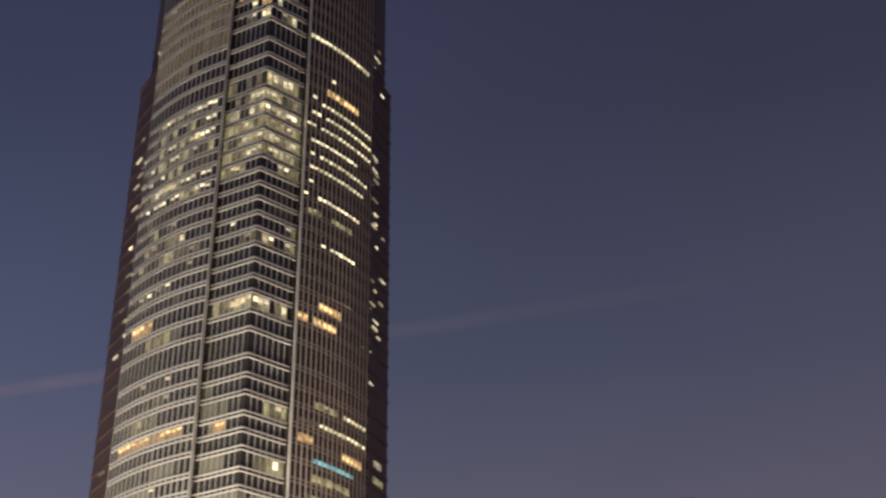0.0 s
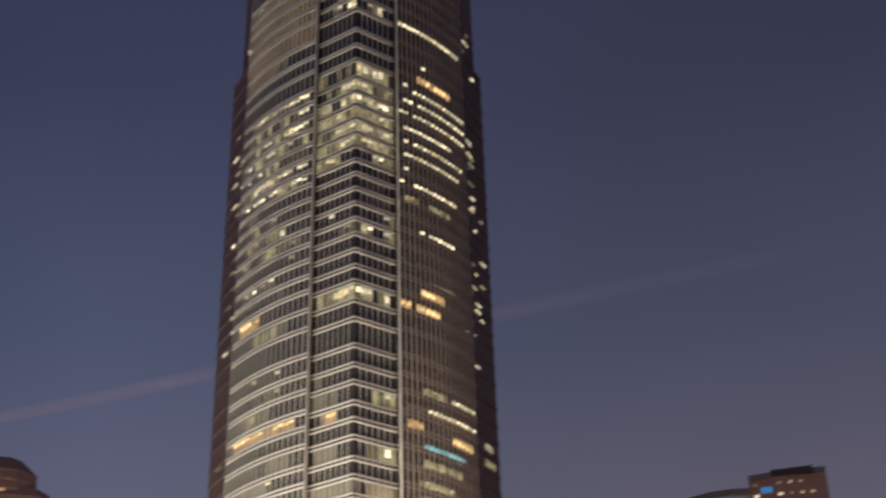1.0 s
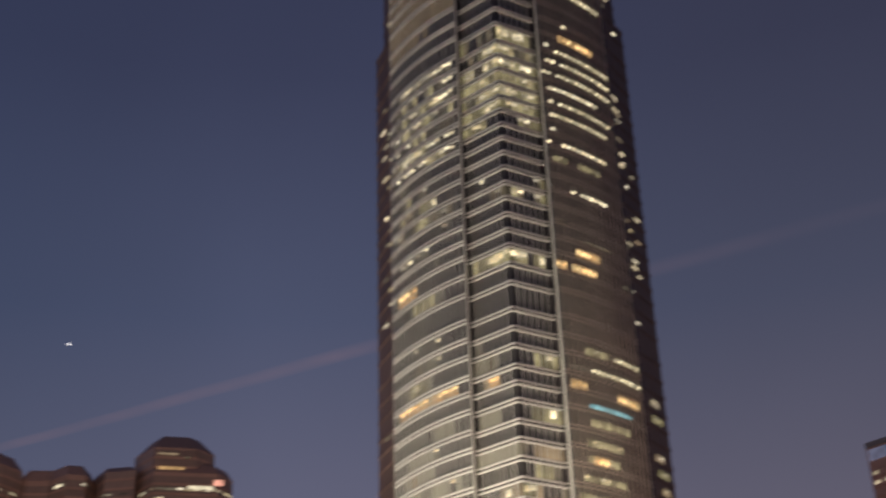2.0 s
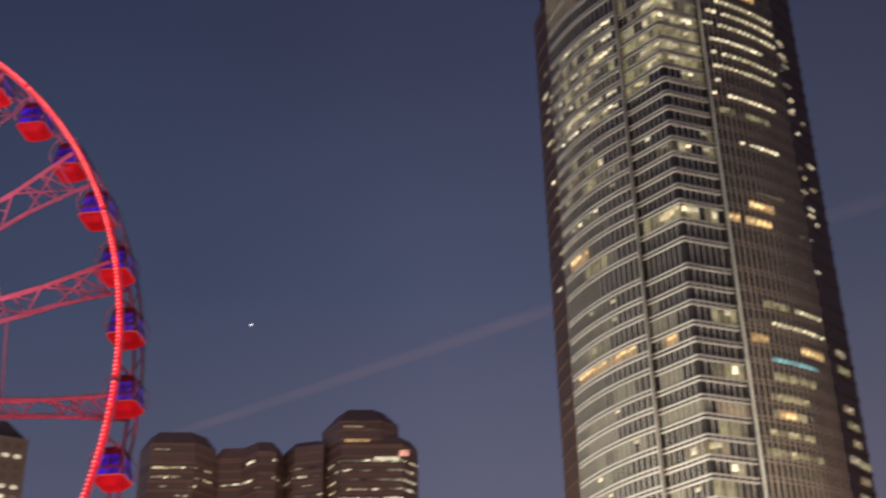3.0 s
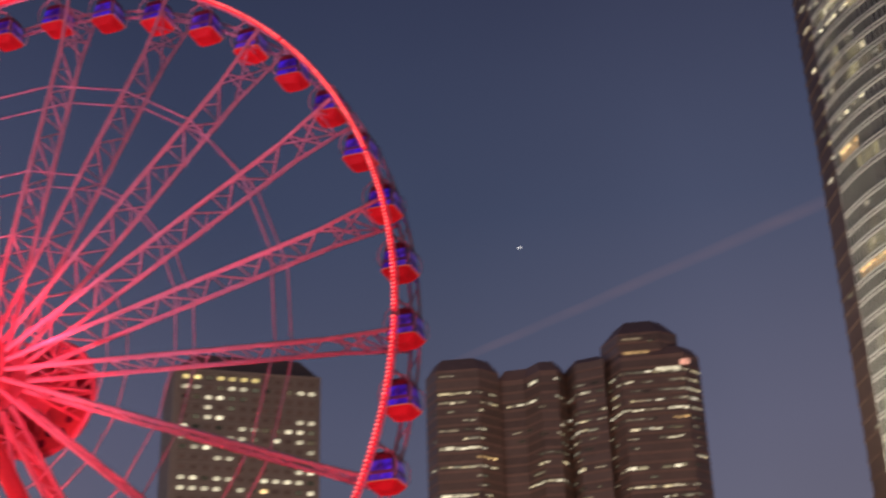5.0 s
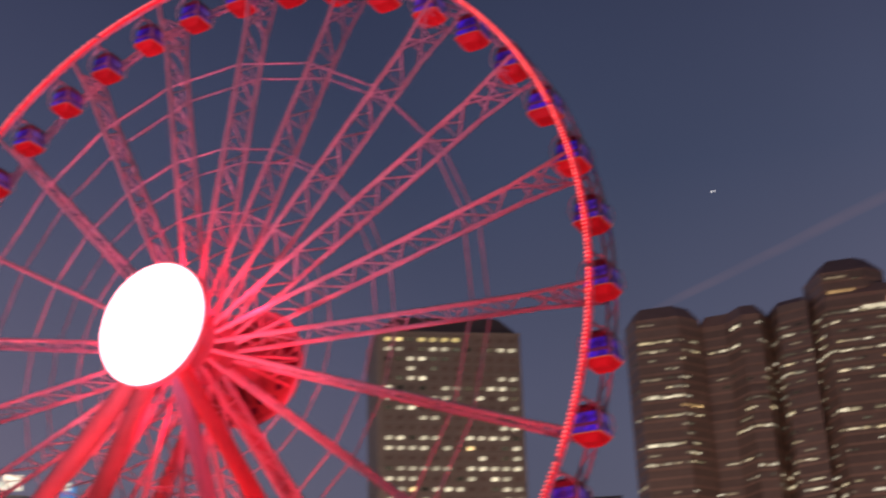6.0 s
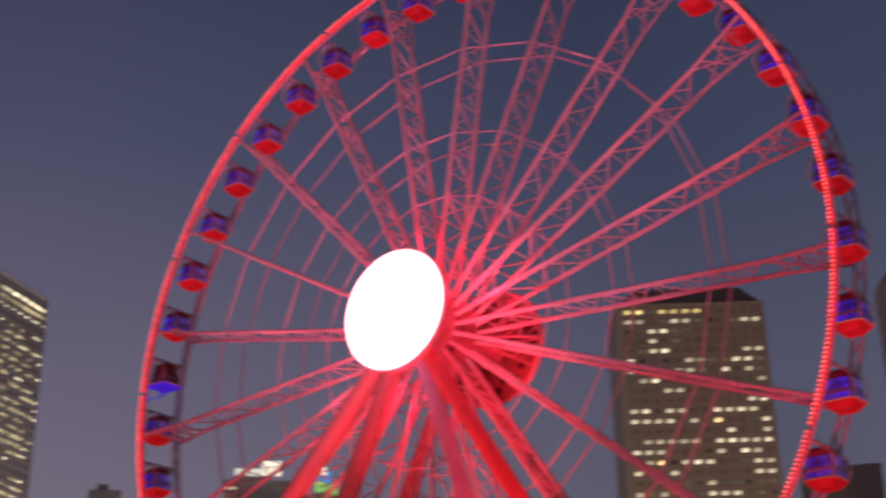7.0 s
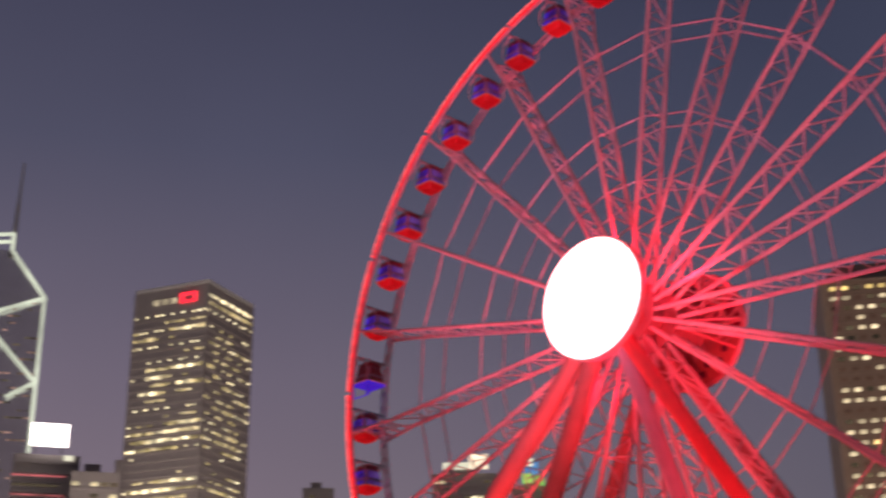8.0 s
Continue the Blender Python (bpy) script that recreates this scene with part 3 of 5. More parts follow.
def place_panes(parent, panes, singles=300, rounded=False, name="window"):
    """panes: (matrix, material). The lowest ones are pieces of their own, the rest one mesh for each material."""
    panes = sorted(panes, key=lambda p: p[0].translation.z)
    for m, mat_ in panes[:singles]:
        share(name, unit_pane(mat_, rounded), parent, m)
    rest = {}
    for m, mat_ in panes[singles:]:
        rest.setdefault(mat_.name, []).append((m, mat_))
    for key in sorted(rest):
        verts, faces = [], []
        src = unit_pane(rest[key][0][1], rounded)
        for m, _ in rest[key]:
            k = len(verts)
            verts += [m @ v.co for v in src.vertices]
            faces += [[k + i for i in p.vertices] for p in src.polygons]
        me = bpy.data.meshes.new("window_grid")
        me.from_pydata(verts, [], faces)
        me.materials.append(rest[key][0][1])
        ob = new("window_grid", me)
        ob.parent = parent
        ob["kind"] = "stuff"


def pane_at(fm, x, z, w, h, proud):
    return fm @ Matrix.Translation((x, -proud, z)) @ Matrix.Diagonal((w, 1, h, 1))


def band(parent, name, fm, ln, rows, proud, mat_, back=0.1, over=0.0):
    """Horizontal bands along one facade, given as (z0, z1) pairs, in one mesh."""
    bm = bmesh.new()
    for z0, z1 in rows:
        add_box(bm, -over, ln + over, -proud, back, z0, z1, fm)
    return part(name, bm, mat_, parent)


def runs(rng, n, share_lit, mean=3.0):
    """A row of n flags with lit stretches of a typical length."""
    out, state = [], rng.random() < share_lit
    for _ in range(n):
        out.append(state)
        if state:
            if rng.random() < 1 / mean:
                state = False
        elif rng.random() < share_lit / max(0.02, (1 - share_lit)) / mean:
            state = True
    return out


def stretches(flags):
    """Start and end of each lit stretch of a row."""
    out, start = [], None
    for i, f in enumerate(list(flags) + [False]):
        if f and start is None:
            start = i
        elif not f and start is not None:
            out.append((start, i))
            start = None
    return out


# ---------------------------------------------------------------- the tall tower
def bowed(p, h0, h1, n, ln):
    """Plan points of a bowed side: n bays from p, the heading turning from h0 to h1 degrees."""
    pts = [Vector(p)]
    for i in range(n):
        h = radians(h0 + (h1 - h0) * (i + 0.5) / n)
        pts.append(pts[-1] + Vector((math.cos(h), math.sin(h))) * (ln / n))
    return [tuple(q) for q in pts]


T_AP, T_PN, T_QN = (-44.9, 281.4), (-55.9, 287.4), (-36.3, 289.2)
T_L = bowed((-56.2, 284.7), 155, 130, 17, 28.3)[::-1]  # from the far corner to the groove
T_R = bowed((-34.9, 287.2), 41, 63, 17, 26.4)
T_LB, T_LA, T_LA_UP = (-76.4, 302.6), (-86.8, 317.4), (-84.4, 317.2)
T_RB, T_RA, T_RA_UP = (-20.6, 308.9), (-14.85, 322.7), (-16.6, 322.4)
T_BC = (-54.0, 352.0)
SETBACK = 253.0
# storeys from the top down: the level of the band above, then the panes of the left side, the two corner sides
# . dark  b blind and floodlit glass  B light blind  d dim  g glowing  y glowing with bright lamps  w white lamps  o
# orange  n brown  p peach
STOREYS = [
    (266.5, "nnnwnnnnnnnwnnnnn", "..o.yo..", "..y...."),
    (262.0, "nnnnnnnnnnnnnnnnn", ".o..y.o.", ".y..w.."),
    (257.5, "nnnnnnnnnnnnnnnnn", "....y.oo", ".y....."),
    (252.9, "nnnnnnnnnnnnnnnnn", "...ww.yy", "..wyy.."),
    (248.1, "nnnnnnnnnnnnnnnnn", "........", "......."),
    (241.2, "nnnnnnnnn.n......", "........", "......."),
    (235.9, "bbbbbbbb.........", "........", "......."),
    (231.0, "bbbbbbbbbb....b..", "gd..dddd", "yyyyygd"),
    (225.2, "bb.wwwwwwwwwwwww.", "..ddgyyy", "yyyddyd"),
    (220.7, "bbddgddg..dgddww.", "gyyddyyy", "yyygyyg"),
    (216.3, "bbddggwwdgyyyywwd", "ggggyggg", "ggygyyg"),
    (212.0, "bdwdggdwwggdwddg.", "gddyyyyy", "yyygyyg"),
    (207.7, "bbwddwdgdgdddddd.", "gggggyyy", "gyygygg"),
    (203.5, "bddgyyyyygwwwdww.", "ggyyg...", "...ywgg"),
    (199.2, "bbwdwwwdwwyyyyww.", "........", "....bb."),
    (195.1, "bbbdddbbbbb......", "........", "..bbb.."),
    (190.7, "bbdddgbbdwbbbb...", "........", "..bbbb."),
    (186.4, "bbbgdwddggyy..bb.", "...w....", ".....wg"),
    (181.9, "bbwddddgggdddwdb.", ".....dwd", "dyw..wg"),
    (177.6, "bbbbbb..bbbbbwb..", "........", "......."),
    (173.0, "bbbwdwdwdw.......", "........", "......."),
    (168.6, "bbbbwbb.bbbBb....", "........", "......."),
    (164.4, "bbooooobbb.......", "dggyyyyy", "yyy.gy."),
    (159.3, "bbbbddgggggBB....", "........", "......."),
    (154.3, "bbbbbbbbb........", "........", "......."),
    (147.4, "bbbbbbwbbbbw.....", "........", "......."),
    (142.5, "bbbbbddddddw.....", "bB......", "......."),
    (138.1, "bbbddgyggB.......", "BBBdB...", "...ggyg"),
    (133.0, "bdooooooopooooo..", "..poo...", "......."),
    (128.9, "bbbbbbbb.b.......", "........", "......."),
    (124.6, "bbbbbbbb.bBBBBb..", ".BBBB...", "..gggyg"),
    (119.6, "bbbbBBBBBBw......", "........", "......."),
    (115.3, "bbbBBpBBBB.......", "BBBBBBBB", "B.ppppp"),
    (110.9, "bbbbbBBbbBBBBwBb.", "...bb.b.", "..gggB."),
    (106.1, "bbbbbwBBbbbb.....", "bb..pypp", "yyp...B"),
    (101.5, "bbBbbBBwb........", "........", "...yy.."),
    (97.2, "bbbbbbwbb........", "bBBb.w..", "gggg..."),
    (92.2, "bbBbbbbbbb.......", "BBBBb..g", "ggggg.b"),
    (87.9, "bbbbbwbbb.b......", "...ogo..", "....g.."),
    (83.8, "bbbBbbbb.........", "b.......", "......."),
]
# lit rooms of the right side from the groove on, v a row of single lamps
RIGHT_ROOMS = [
    (247.2, "yyyyyyyyyyyyyyy.."), (235.4, ".....w..........."), (230.8, "....oooooooo....."), (227.1, ".w..............."),
    (225.8, "...vvvvvvvvvvvvv."), (222.0, ".ww.vvvvvvvvvvvv."), (218.0, "ww.vvvvvvvvvvvvv."), (213.2, ".wwwwwwwwwww....."),
    (208.9, ".w.vvvvvvvvvvvv.."), (204.8, ".wvvvvvvvvvvvv..."), (200.4, ".w..............."), (196.2, "w..wwwwwwwwww...."),
    (191.5, ".ggg..ggggg......"), (182.9, "....w.wwwwww....."), (173.3, ".dd.............."), (169.4, "......dddddd....."),
    (165.6, "....ooooo........"), (161.0, "oo.ooooo......dd."), (139.4, "....ggggg.vvvvvv."), (134.6, ".BBBBvvvvvvvvvvv."),
    (130.2, ".ooo............."), (129.4, "..........ooooo.."), (125.6, "....ccccccccc...."), (121.4, "....gggggggg....."),
    (116.4, "...ggggggg......."), (112.4, "...gooogg........"), (107.8, "..gggggggg......."), (103.2, ".gggggggggg......"),
    (98.6, ".....ddddddd....."),
]
# single lamps on the recessed corners: height, place from the near edge to the far one
LEFT_LAMPS = [(261, .5), (257.6, .42), (253.2, .52), (230.6, .59), (224.5, .3), (220.4, .35), (217.7, .52), (216.1, .2), (211.5, .3), (207.6, .6),
              (203.5, .44), (199, .2), (194.6, .55), (186.4, .1), (186.1, .53), (178.3, .13), (172.6, .08), (162.9, .63), (130.2, .11),
              (131.5, .61), (121.1, .22), (113.4, .15), (104.2, .1), (97.6, .4)]
RIGHT_LAMPS = [(260.8, .1), (261.3, .54), (256.8, .3), (253.4, .25), (246.3, .06), (248.9, .6), (224.4, .3), (220.2, .32), (217.1, .38), (210.2, .12),
               (202, .05), (203.3, .4), (193.5, .05), (201.1, .7), (196.3, .45), (182.6, .41), (187.8, .7), (178, .3), (173.7, .44),
               (169.8, .57), (163.7, .18), (155.1, .3)]
# wider rooms lit behind blinds low on the right corner
RIGHT_WIDE = [(134.7, .6), (130.4, .62), (120.3, .55), (116.5, .64), (112.2, .66), (107.7, .5), (107.4, .8), (103.4, .72), (99.0, .6)]
PANE_LOOKS = {"b": BLIND, "B": BLIND_LIGHT, "d": WIN_DIM, "g": WIN_GLOW, "y": WIN_WARM, "w": WIN_WHITE, "o": WIN_ORANGE, "n": WIN_BROWN,
              "p": WIN_PEACH, "c": WIN_CYAN, "v": WIN_WHITE}


def bow_bands(parent, name, pts, rows, proud, mat_, label=""):
    """Horizontal bands that follow a bowed side, given as (z0, z1) pairs, in one mesh."""
    bm = bmesh.new()
    outs = []
    for i, p in enumerate(pts):
        u = (Vector(pts[min(i + 1, len(pts) - 1)]) - Vector(pts[max(i - 1, 0)])).normalized()
        outs.append(Vector((u.y, -u.x)))
    for z0, z1 in rows:
        rings = []
        for p, o in zip(pts, outs):
            f, k = Vector(p) + o * proud, Vector(p) - o * 0.05
            rings.append([bm.verts.new((q.x, q.y, z)) for q, z in ((k, z0), (f, z0), (f, z1), (k, z1))])
        for a, b in zip(rings, rings[1:]):
            for k in range(4):
                bm.faces.new((a[k], b[k], b[(k + 1) % 4], a[(k + 1) % 4]))
        bm.faces.new(rings[0][::-1])
        bm.faces.new(rings[-1])
    return part(name, bm, mat_, parent, label)


def build_tower():
    rng = random.Random(11)
    tw = thing("office_tower", Matrix.Identity(4), "very tall office tower with pale ribbed bands and many lit windows", "skyscraper")
    front = [T_PN, T_AP, T_QN] + T_R
    bm = bmesh.new()
    add_prism(bm, front + [T_RB, T_RA, T_BC, T_LA, T_LB] + T_L, 0, SETBACK)
    part("shaft", bm, TOWER_GLASS, tw, "dark glass shaft")
    bm = bmesh.new()
    add_prism(bm, front + [T_RB, T_RA_UP, T_BC, T_LA_UP, T_LB] + T_L, SETBACK, 384)
    part("upper_shaft", bm, TOWER_GLASS, tw, "dark glass shaft set back at the corners")
    bm = bmesh.new()
    add_prism(bm, [(-46, 289), (-27, 306), (-52, 334), (-75, 310)], 384, 402)
    part("crown", bm, SPANDREL, tw, "pale metal crown")
    levels = [s[0] for s in STOREYS]
    sides = [("L", T_L, 17), ("P", [T_PN, T_AP], 8), ("Q", [T_AP, T_QN], 7), ("R", T_R, 17)]
    panes = []
    for side, pts, n in sides:
        if len(pts) == 2:
            p, q = Vector(pts[0]), Vector(pts[1])
            pts = [tuple(p.lerp(q, i / n)) for i in range(n + 1)]
        for z in levels + [79.4]:
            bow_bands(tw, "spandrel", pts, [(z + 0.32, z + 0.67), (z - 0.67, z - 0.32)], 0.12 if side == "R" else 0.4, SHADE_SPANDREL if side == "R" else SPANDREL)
        bays = [facade_matrix(a, b) for a, b in zip(pts, pts[1:])]
        # projecting mullions between the bays
        fin = None
        for i, (fm, w) in enumerate(bays):
            if i == 0 and side in "Q":
                continue
            if fin is None:
                bm = bmesh.new()
                wide, deep = {"L": (0.13, 0.3), "P": (0.1, 0.22), "Q": (0.12, 0.22), "R": (0.11, 0.36)}[side]
                add_box(bm, -wide, wide, -deep, 0.05, 60, 330)
                fin = part("mullion", bm, SHADE_FIN if side == "R" else FIN, tw)
                fin.matrix_basis = fm
            else:
                share("mullion", fin.data, tw, fm)
        if side == "R":
            continue
        col = {"L": 1, "P": 2, "Q": 3}[side]
        for row, z_low in zip(STOREYS, levels[1:] + [79.4]):
            top, sill = row[0] - 0.78, z_low + 0.78
            h = top - sill
            for (fm, w), ch in zip(bays, row[col]):
                if ch == ".":
                    continue
                mid_x, mat_ = w / 2, PANE_LOOKS[ch]
                if ch in "bBdngp":
                    panes.append((pane_at(fm, mid_x, sill + h / 2, w * 0.9, h * 0.97, 0.08), mat_))
                elif ch == "o":
                    panes.append((pane_at(fm, mid_x, sill + h / 2, w * 0.92, h * 0.97, 0.08), WIN_AMBER))
                    hh = h * rng.uniform(0.2, 0.4)
                    panes.append((pane_at(fm, mid_x, top - h * 0.12 - hh / 2, w * rng.uniform(0.5, 0.9), hh, 0.16), mat_))
                else:
                    panes.append((pane_at(fm, mid_x, sill + h / 2, w * 0.9, h * 0.97, 0.08), WIN_GLOW if ch == "y" else WIN_DIM))
                    hh = h * (rng.uniform(0.3, 0.6) if ch == "y" else rng.uniform(0.22, 0.36))
                    panes.append((pane_at(fm, w * rng.uniform(0.42, 0.58), top - 0.1 - h * rng.uniform(0, 0.2) - hh / 2, w * rng.uniform(0.6, 0.96), hh, 0.16), WIN_LAMP if rng.random() < (0.2 if ch == "y" else 0.45) else mat_))
    bays = [facade_matrix(a, b) for a, b in zip(T_R, T_R[1:])]
    heights = {"w": 0.9, "v": 0.75, "y": 1.0, "o": 1.35, "g": 1.9, "c": 1.2, "B": 1.5, "d": 0.8}
    for z, row in RIGHT_ROOMS:
        for (fm, w), ch in zip(bays, row):
            if ch == ".":
                continue
            h = heights[ch]
            if ch in "vyo":
                panes.append((pane_at(fm, w * 0.5, z, w * 0.9, h * 1.7, 0.1), WIN_AMBER if ch == "o" else WIN_GLOW))
            if ch == "g" and rng.random() < 0.35:
                panes.append((pane_at(fm, w * 0.5, z + 0.3, w * rng.uniform(0.4, 0.8), 0.5, 0.24), WIN_WARM))
            wide = rng.uniform(0.4, 0.7) if ch == "v" else rng.uniform(0.7, 0.92)
            panes.append((pane_at(fm, w * rng.uniform(0.46, 0.54), z + rng.uniform(-0.08, 0.08), w * wide, h * rng.uniform(0.7, 1.0), 0.18),
                          WIN_LAMP if ch in "wvy" else PANE_LOOKS[ch]))
    # recessed corners in dark bronze, with single lamps
    for lamps, low, high in ((LEFT_LAMPS, (T_LA, T_LB), (T_LA_UP, T_LB)), (RIGHT_LAMPS, (T_RB, T_RA), (T_RB, T_RA_UP))):
        for (p, q), z0, z1 in ((low, 40, SETBACK - 0.02), (high, SETBACK + 0.02, 380)):
            fm, ln = facade_matrix(p, q)
            bm = bmesh.new()
            add_box(bm, 0, ln, -0.07, 0.0, z0, z1, fm)
            part("cladding", bm, BRONZE, tw, "dark bronze corner cladding")
            for z in levels:
                if z0 < z < z1:
                    band(tw, "spandrel", fm, ln, [(z - 0.5, z + 0.5)], 0.3, BRONZE, 0.0)
        dots = list(lamps)
        for z in levels:  # short rows of dim lamps on most upper storeys
            if (z > 254 or 166 < z < 228) and rng.random() < 0.8:
                dots.append((z - 1.4, rng.uniform(0.1, 0.7)))
        for i, (z, u) in enumerate(dots):
            fm, ln = facade_matrix(*(low if z < SETBACK else high))
            v = min(max(u if lamps is RIGHT_LAMPS else 1 - u, 0.1), 0.9)
            look_ = rng.choice((WIN_LAMP, WIN_WHITE, WIN_WARM)) if i < len(lamps) else rng.choice((WIN_WHITE, WIN_WARM, WIN_MURKY))
            panes.append((pane_at(fm, ln * v, z, rng.uniform(1.3, 3.6), rng.uniform(0.45, 0.8), 0.36), look_))
    fm, ln = facade_matrix(T_RB, T_RA)
    for z, u in RIGHT_WIDE:
        panes.append((pane_at(fm, ln * u, z, rng.uniform(3.6, 5.4), 1.7, 0.33), WIN_PEACH if z in (112.2, 103.4) else rng.choice((WIN_GLOW, WIN_MURKY))))
        panes.append((pane_at(fm, ln * u + rng.uniform(-1, 1), z + 0.3, rng.uniform(0.9, 2.0), 0.6, 0.38), WIN_WARM))
    # pale pilasters and dark grooves where the corner bays meet the long sides
    for p, q, x in ((T_L[-2], T_L[-1], None), (T_R[0], T_R[1], 0.0)):
        fm, ln = facade_matrix(p, q)
        x = ln if x is None else x
        bm = bmesh.new()
        add_box(bm, x - 0.14, x + 0.14, -0.42, 0.6, 0, 384, fm)
        part("pilaster", bm, FIN, tw)
    for c in (T_PN, T_QN, T_LB, T_RB):
        bm = bmesh.new()
        add_box(bm, c[0] - 0.22, c[0] + 0.22, c[1] - 0.3, c[1] + 0.3, 0, 384)
        part("groove", bm, DARK_STEEL, tw, "dark vertical groove")
    place_panes(tw, panes)
    return tw


build_tower()


# ---------------------------------------------------------------- brown twin towers with rounded bays
def ribbon_building(name, label, volumes, base_mat, seed, floor=3.45, z_top=190.0, z_low=78.0, singles=300, extra=()):
    """A tower of joined volumes. Each: front plan points from left to right, back depth, wall top, roof top, roof inset,
    the storey of its first row of panes and the rows: d dim  w white  y warm  W bright  o orange."""
    rng = random.Random(seed)
    b = thing(name, Matrix.Identity(4), label, "office building")
    looks = {"d": (WIN_DIM, WIN_MURKY), "w": (WIN_WHITE, WIN_MURKY, WIN_WARM), "y": (WIN_WARM, WIN_WARM, WIN_MURKY, WIN_BRIGHT), "W": (WIN_BRIGHT, WIN_BRIGHT, WIN_WARM), "o": (WIN_ORANGE, WIN_AMBER)}
    panes = []
    for pts, depth, z_wall, z_roof, inset, first, rows in volumes:
        mid = Vector((sum(p[0] for p in pts) / len(pts), sum(p[1] for p in pts) / len(pts)))
        away = mid.normalized() * depth
        back = [(p[0] + away.x, p[1] + away.y) for p in pts[::-1]]
        poly = list(pts) + back
        bm = bmesh.new()
        add_prism(bm, poly, 0, z_wall)
        part("wall", bm, base_mat, b)
        c = Vector((sum(p[0] for p in poly) / len(poly), sum(p[1] for p in poly) / len(poly)))
        top = [tuple(c + (Vector(p) - c) * inset) for p in poly]
        bm = bmesh.new()
        add_prism(bm, poly, z_wall + 0.02, z_roof, top)
        part("roof", bm, base_mat, b)
        spans = [facade_matrix(p, q) for p, q in zip(pts, pts[1:])]
        total = sum(ln for _, ln in spans)
        n = len(rows[0])
        k = int((z_top - z_wall + 4.5) / floor)
        while z_top - floor * k > z_low:
            z = z_top - floor * k
            i = k - first
            row = rows[i] if 0 <= i < len(rows) else "".join("w" if f and rng.random() < 0.8 else "." for f in runs(rng, n, 0.3, 3.5)) if i >= len(rows) else "." * n
            start = 0.0
            for fm, ln in spans:
                band(b, "ledge", fm, ln, [(z - 1.5, z - 0.75)], 0.22, base_mat, 0.05)
                band(b, "ribbon_window", fm, ln, [(z - 0.7, z + 1.85)], 0.06, WINDOW_DULL, 0.05)
                j = 0
                while j < n:
                    if row[j] == ".":
                        j += 1
                        continue
                    j1, size = j, rng.choice((1, 1, 2, 3))
                    while j1 < n and row[j1] == row[j] and j1 - j < size:
                        j1 += 1
                    x0, x1 = max(j / n * total - start, 0.1), min(j1 / n * total - start, ln - 0.1)
                    if x1 - x0 > 0.5:
                        h = rng.uniform(0.55, 0.95) * (1.35 if row[j] == "W" else 0.8 if row[j] == "d" else 1.0)
                        panes.append((pane_at(fm, (x0 + x1) / 2, z + rng.uniform(0.3, 0.7), (x1 - x0) * rng.uniform(0.7, 0.96), h, 0.14), rng.choice(looks[row[j]])))
                    j = j1
                start += ln
            k += 1
    for az, d, z, w, h, mat_ in extra:
        m = Matrix.Translation((*at(az, d), z)) @ Matrix.Rotation(radians(-az), 4, "Z") @ Matrix.Diagonal((w, 1, h, 1))
        panes.append((m, mat_))
    place_panes(b, panes, singles)
    return b


# single bright rooms near the roofs: azimuth, distance, height, width, height of pane, look
WIN_ROSE = lit("rose_lit_window", (1.0, 0.45, 0.32), 0.8, 0.1, grain=0.4)
EXTRA_B = [(-24.25, 468.0, 177.4, 9.0, 2.2, WIN_AMBER), (-22.21, 466.8, 172.6, 3.4, 2.2, WIN_ROSE), (-22.95, 466.6, 170.6, 8.8, 1.2, WIN_BRIGHT),
           (-24.4, 468.0, 183.2, 7.0, 0.8, WIN_MURKY), (-23.6, 468.0, 182.0, 2.0, 0.8, WIN_MURKY)]
ROWS_A1 = [".......dd...............", ".......dddd.............", "........................", ".......yyyyyyyy.dd..www.", ".......wwwwwww...dd.www.",
           "....dd...ww.....ww......", ".............www........", ".......yyyyy.dd.www.....", "....dd.......yyyyy......", ".......WWWWWWWWWwww.....",
           "................oooooo..", "...www.wwwyyyyyyyyy.ww..", "................ddd.....", "................ddd.....", "....ww.WWWWWWWww..ww....",
           "....d..ddd......yyyy....", "......yyyyyyyyy.yyyyy..."]
ROWS_A2 = ["........WWW....ww.....", "......................", "..yyyyyyyyy....www....", "...........dd.........", "......................",
           "...ww.dd........ww....", "....dd.....dd..ww.....", "................ddd...", "..........ddddddddd...", "..........yyy...www...",
           "........yyyy..........", "......yyyyyyyyyyyy....", "......................", "......................", "...wwwwwww.dd.........", "............wwww......"]
ROWS_B1 = [".....ddd.dd.", "..www.www.dd", "........dd..", ".ww..dddd.dw", ".dd..wwww.dd", "..wwwwwwww..", ".w.ww.d.dd..", "...www.dd...", ".d...dd.....",
           ".....WW..dd.", "..dd........", ".....dd..d..", "......ww....", "..d.....dd.."]
ROWS_B2 = ["....www..wwwwwwwwwwwwwwwwww.wwww", "...dd...wwwww..ddd....wwwwwwwww.", "....wwww....ddddd..wwwwwwwwwwww.", ".....www....wwwww.www.wwwwwwwww.",
           "...wwyyyyyyyyyyyyyww.WWWWWwwwww.", "...dddd..dddddd.dd....oooo.ddd..", "..dd.......wwwwwwww.ddww...dd...", "....dd....ddd.....wwwwww....dd..",
           "..ddd......dd.............dd....", "...dd......................wwww.", "......dd.WWWWWW...WWWWWW..dd....", "..ddd..........dd...............",
           ".........wwwwwwwwwwwwwww.dd.....", "...ddd............www.dwwddd....", "..dddd....ddd.............dd....", ".....dd....................www.."]
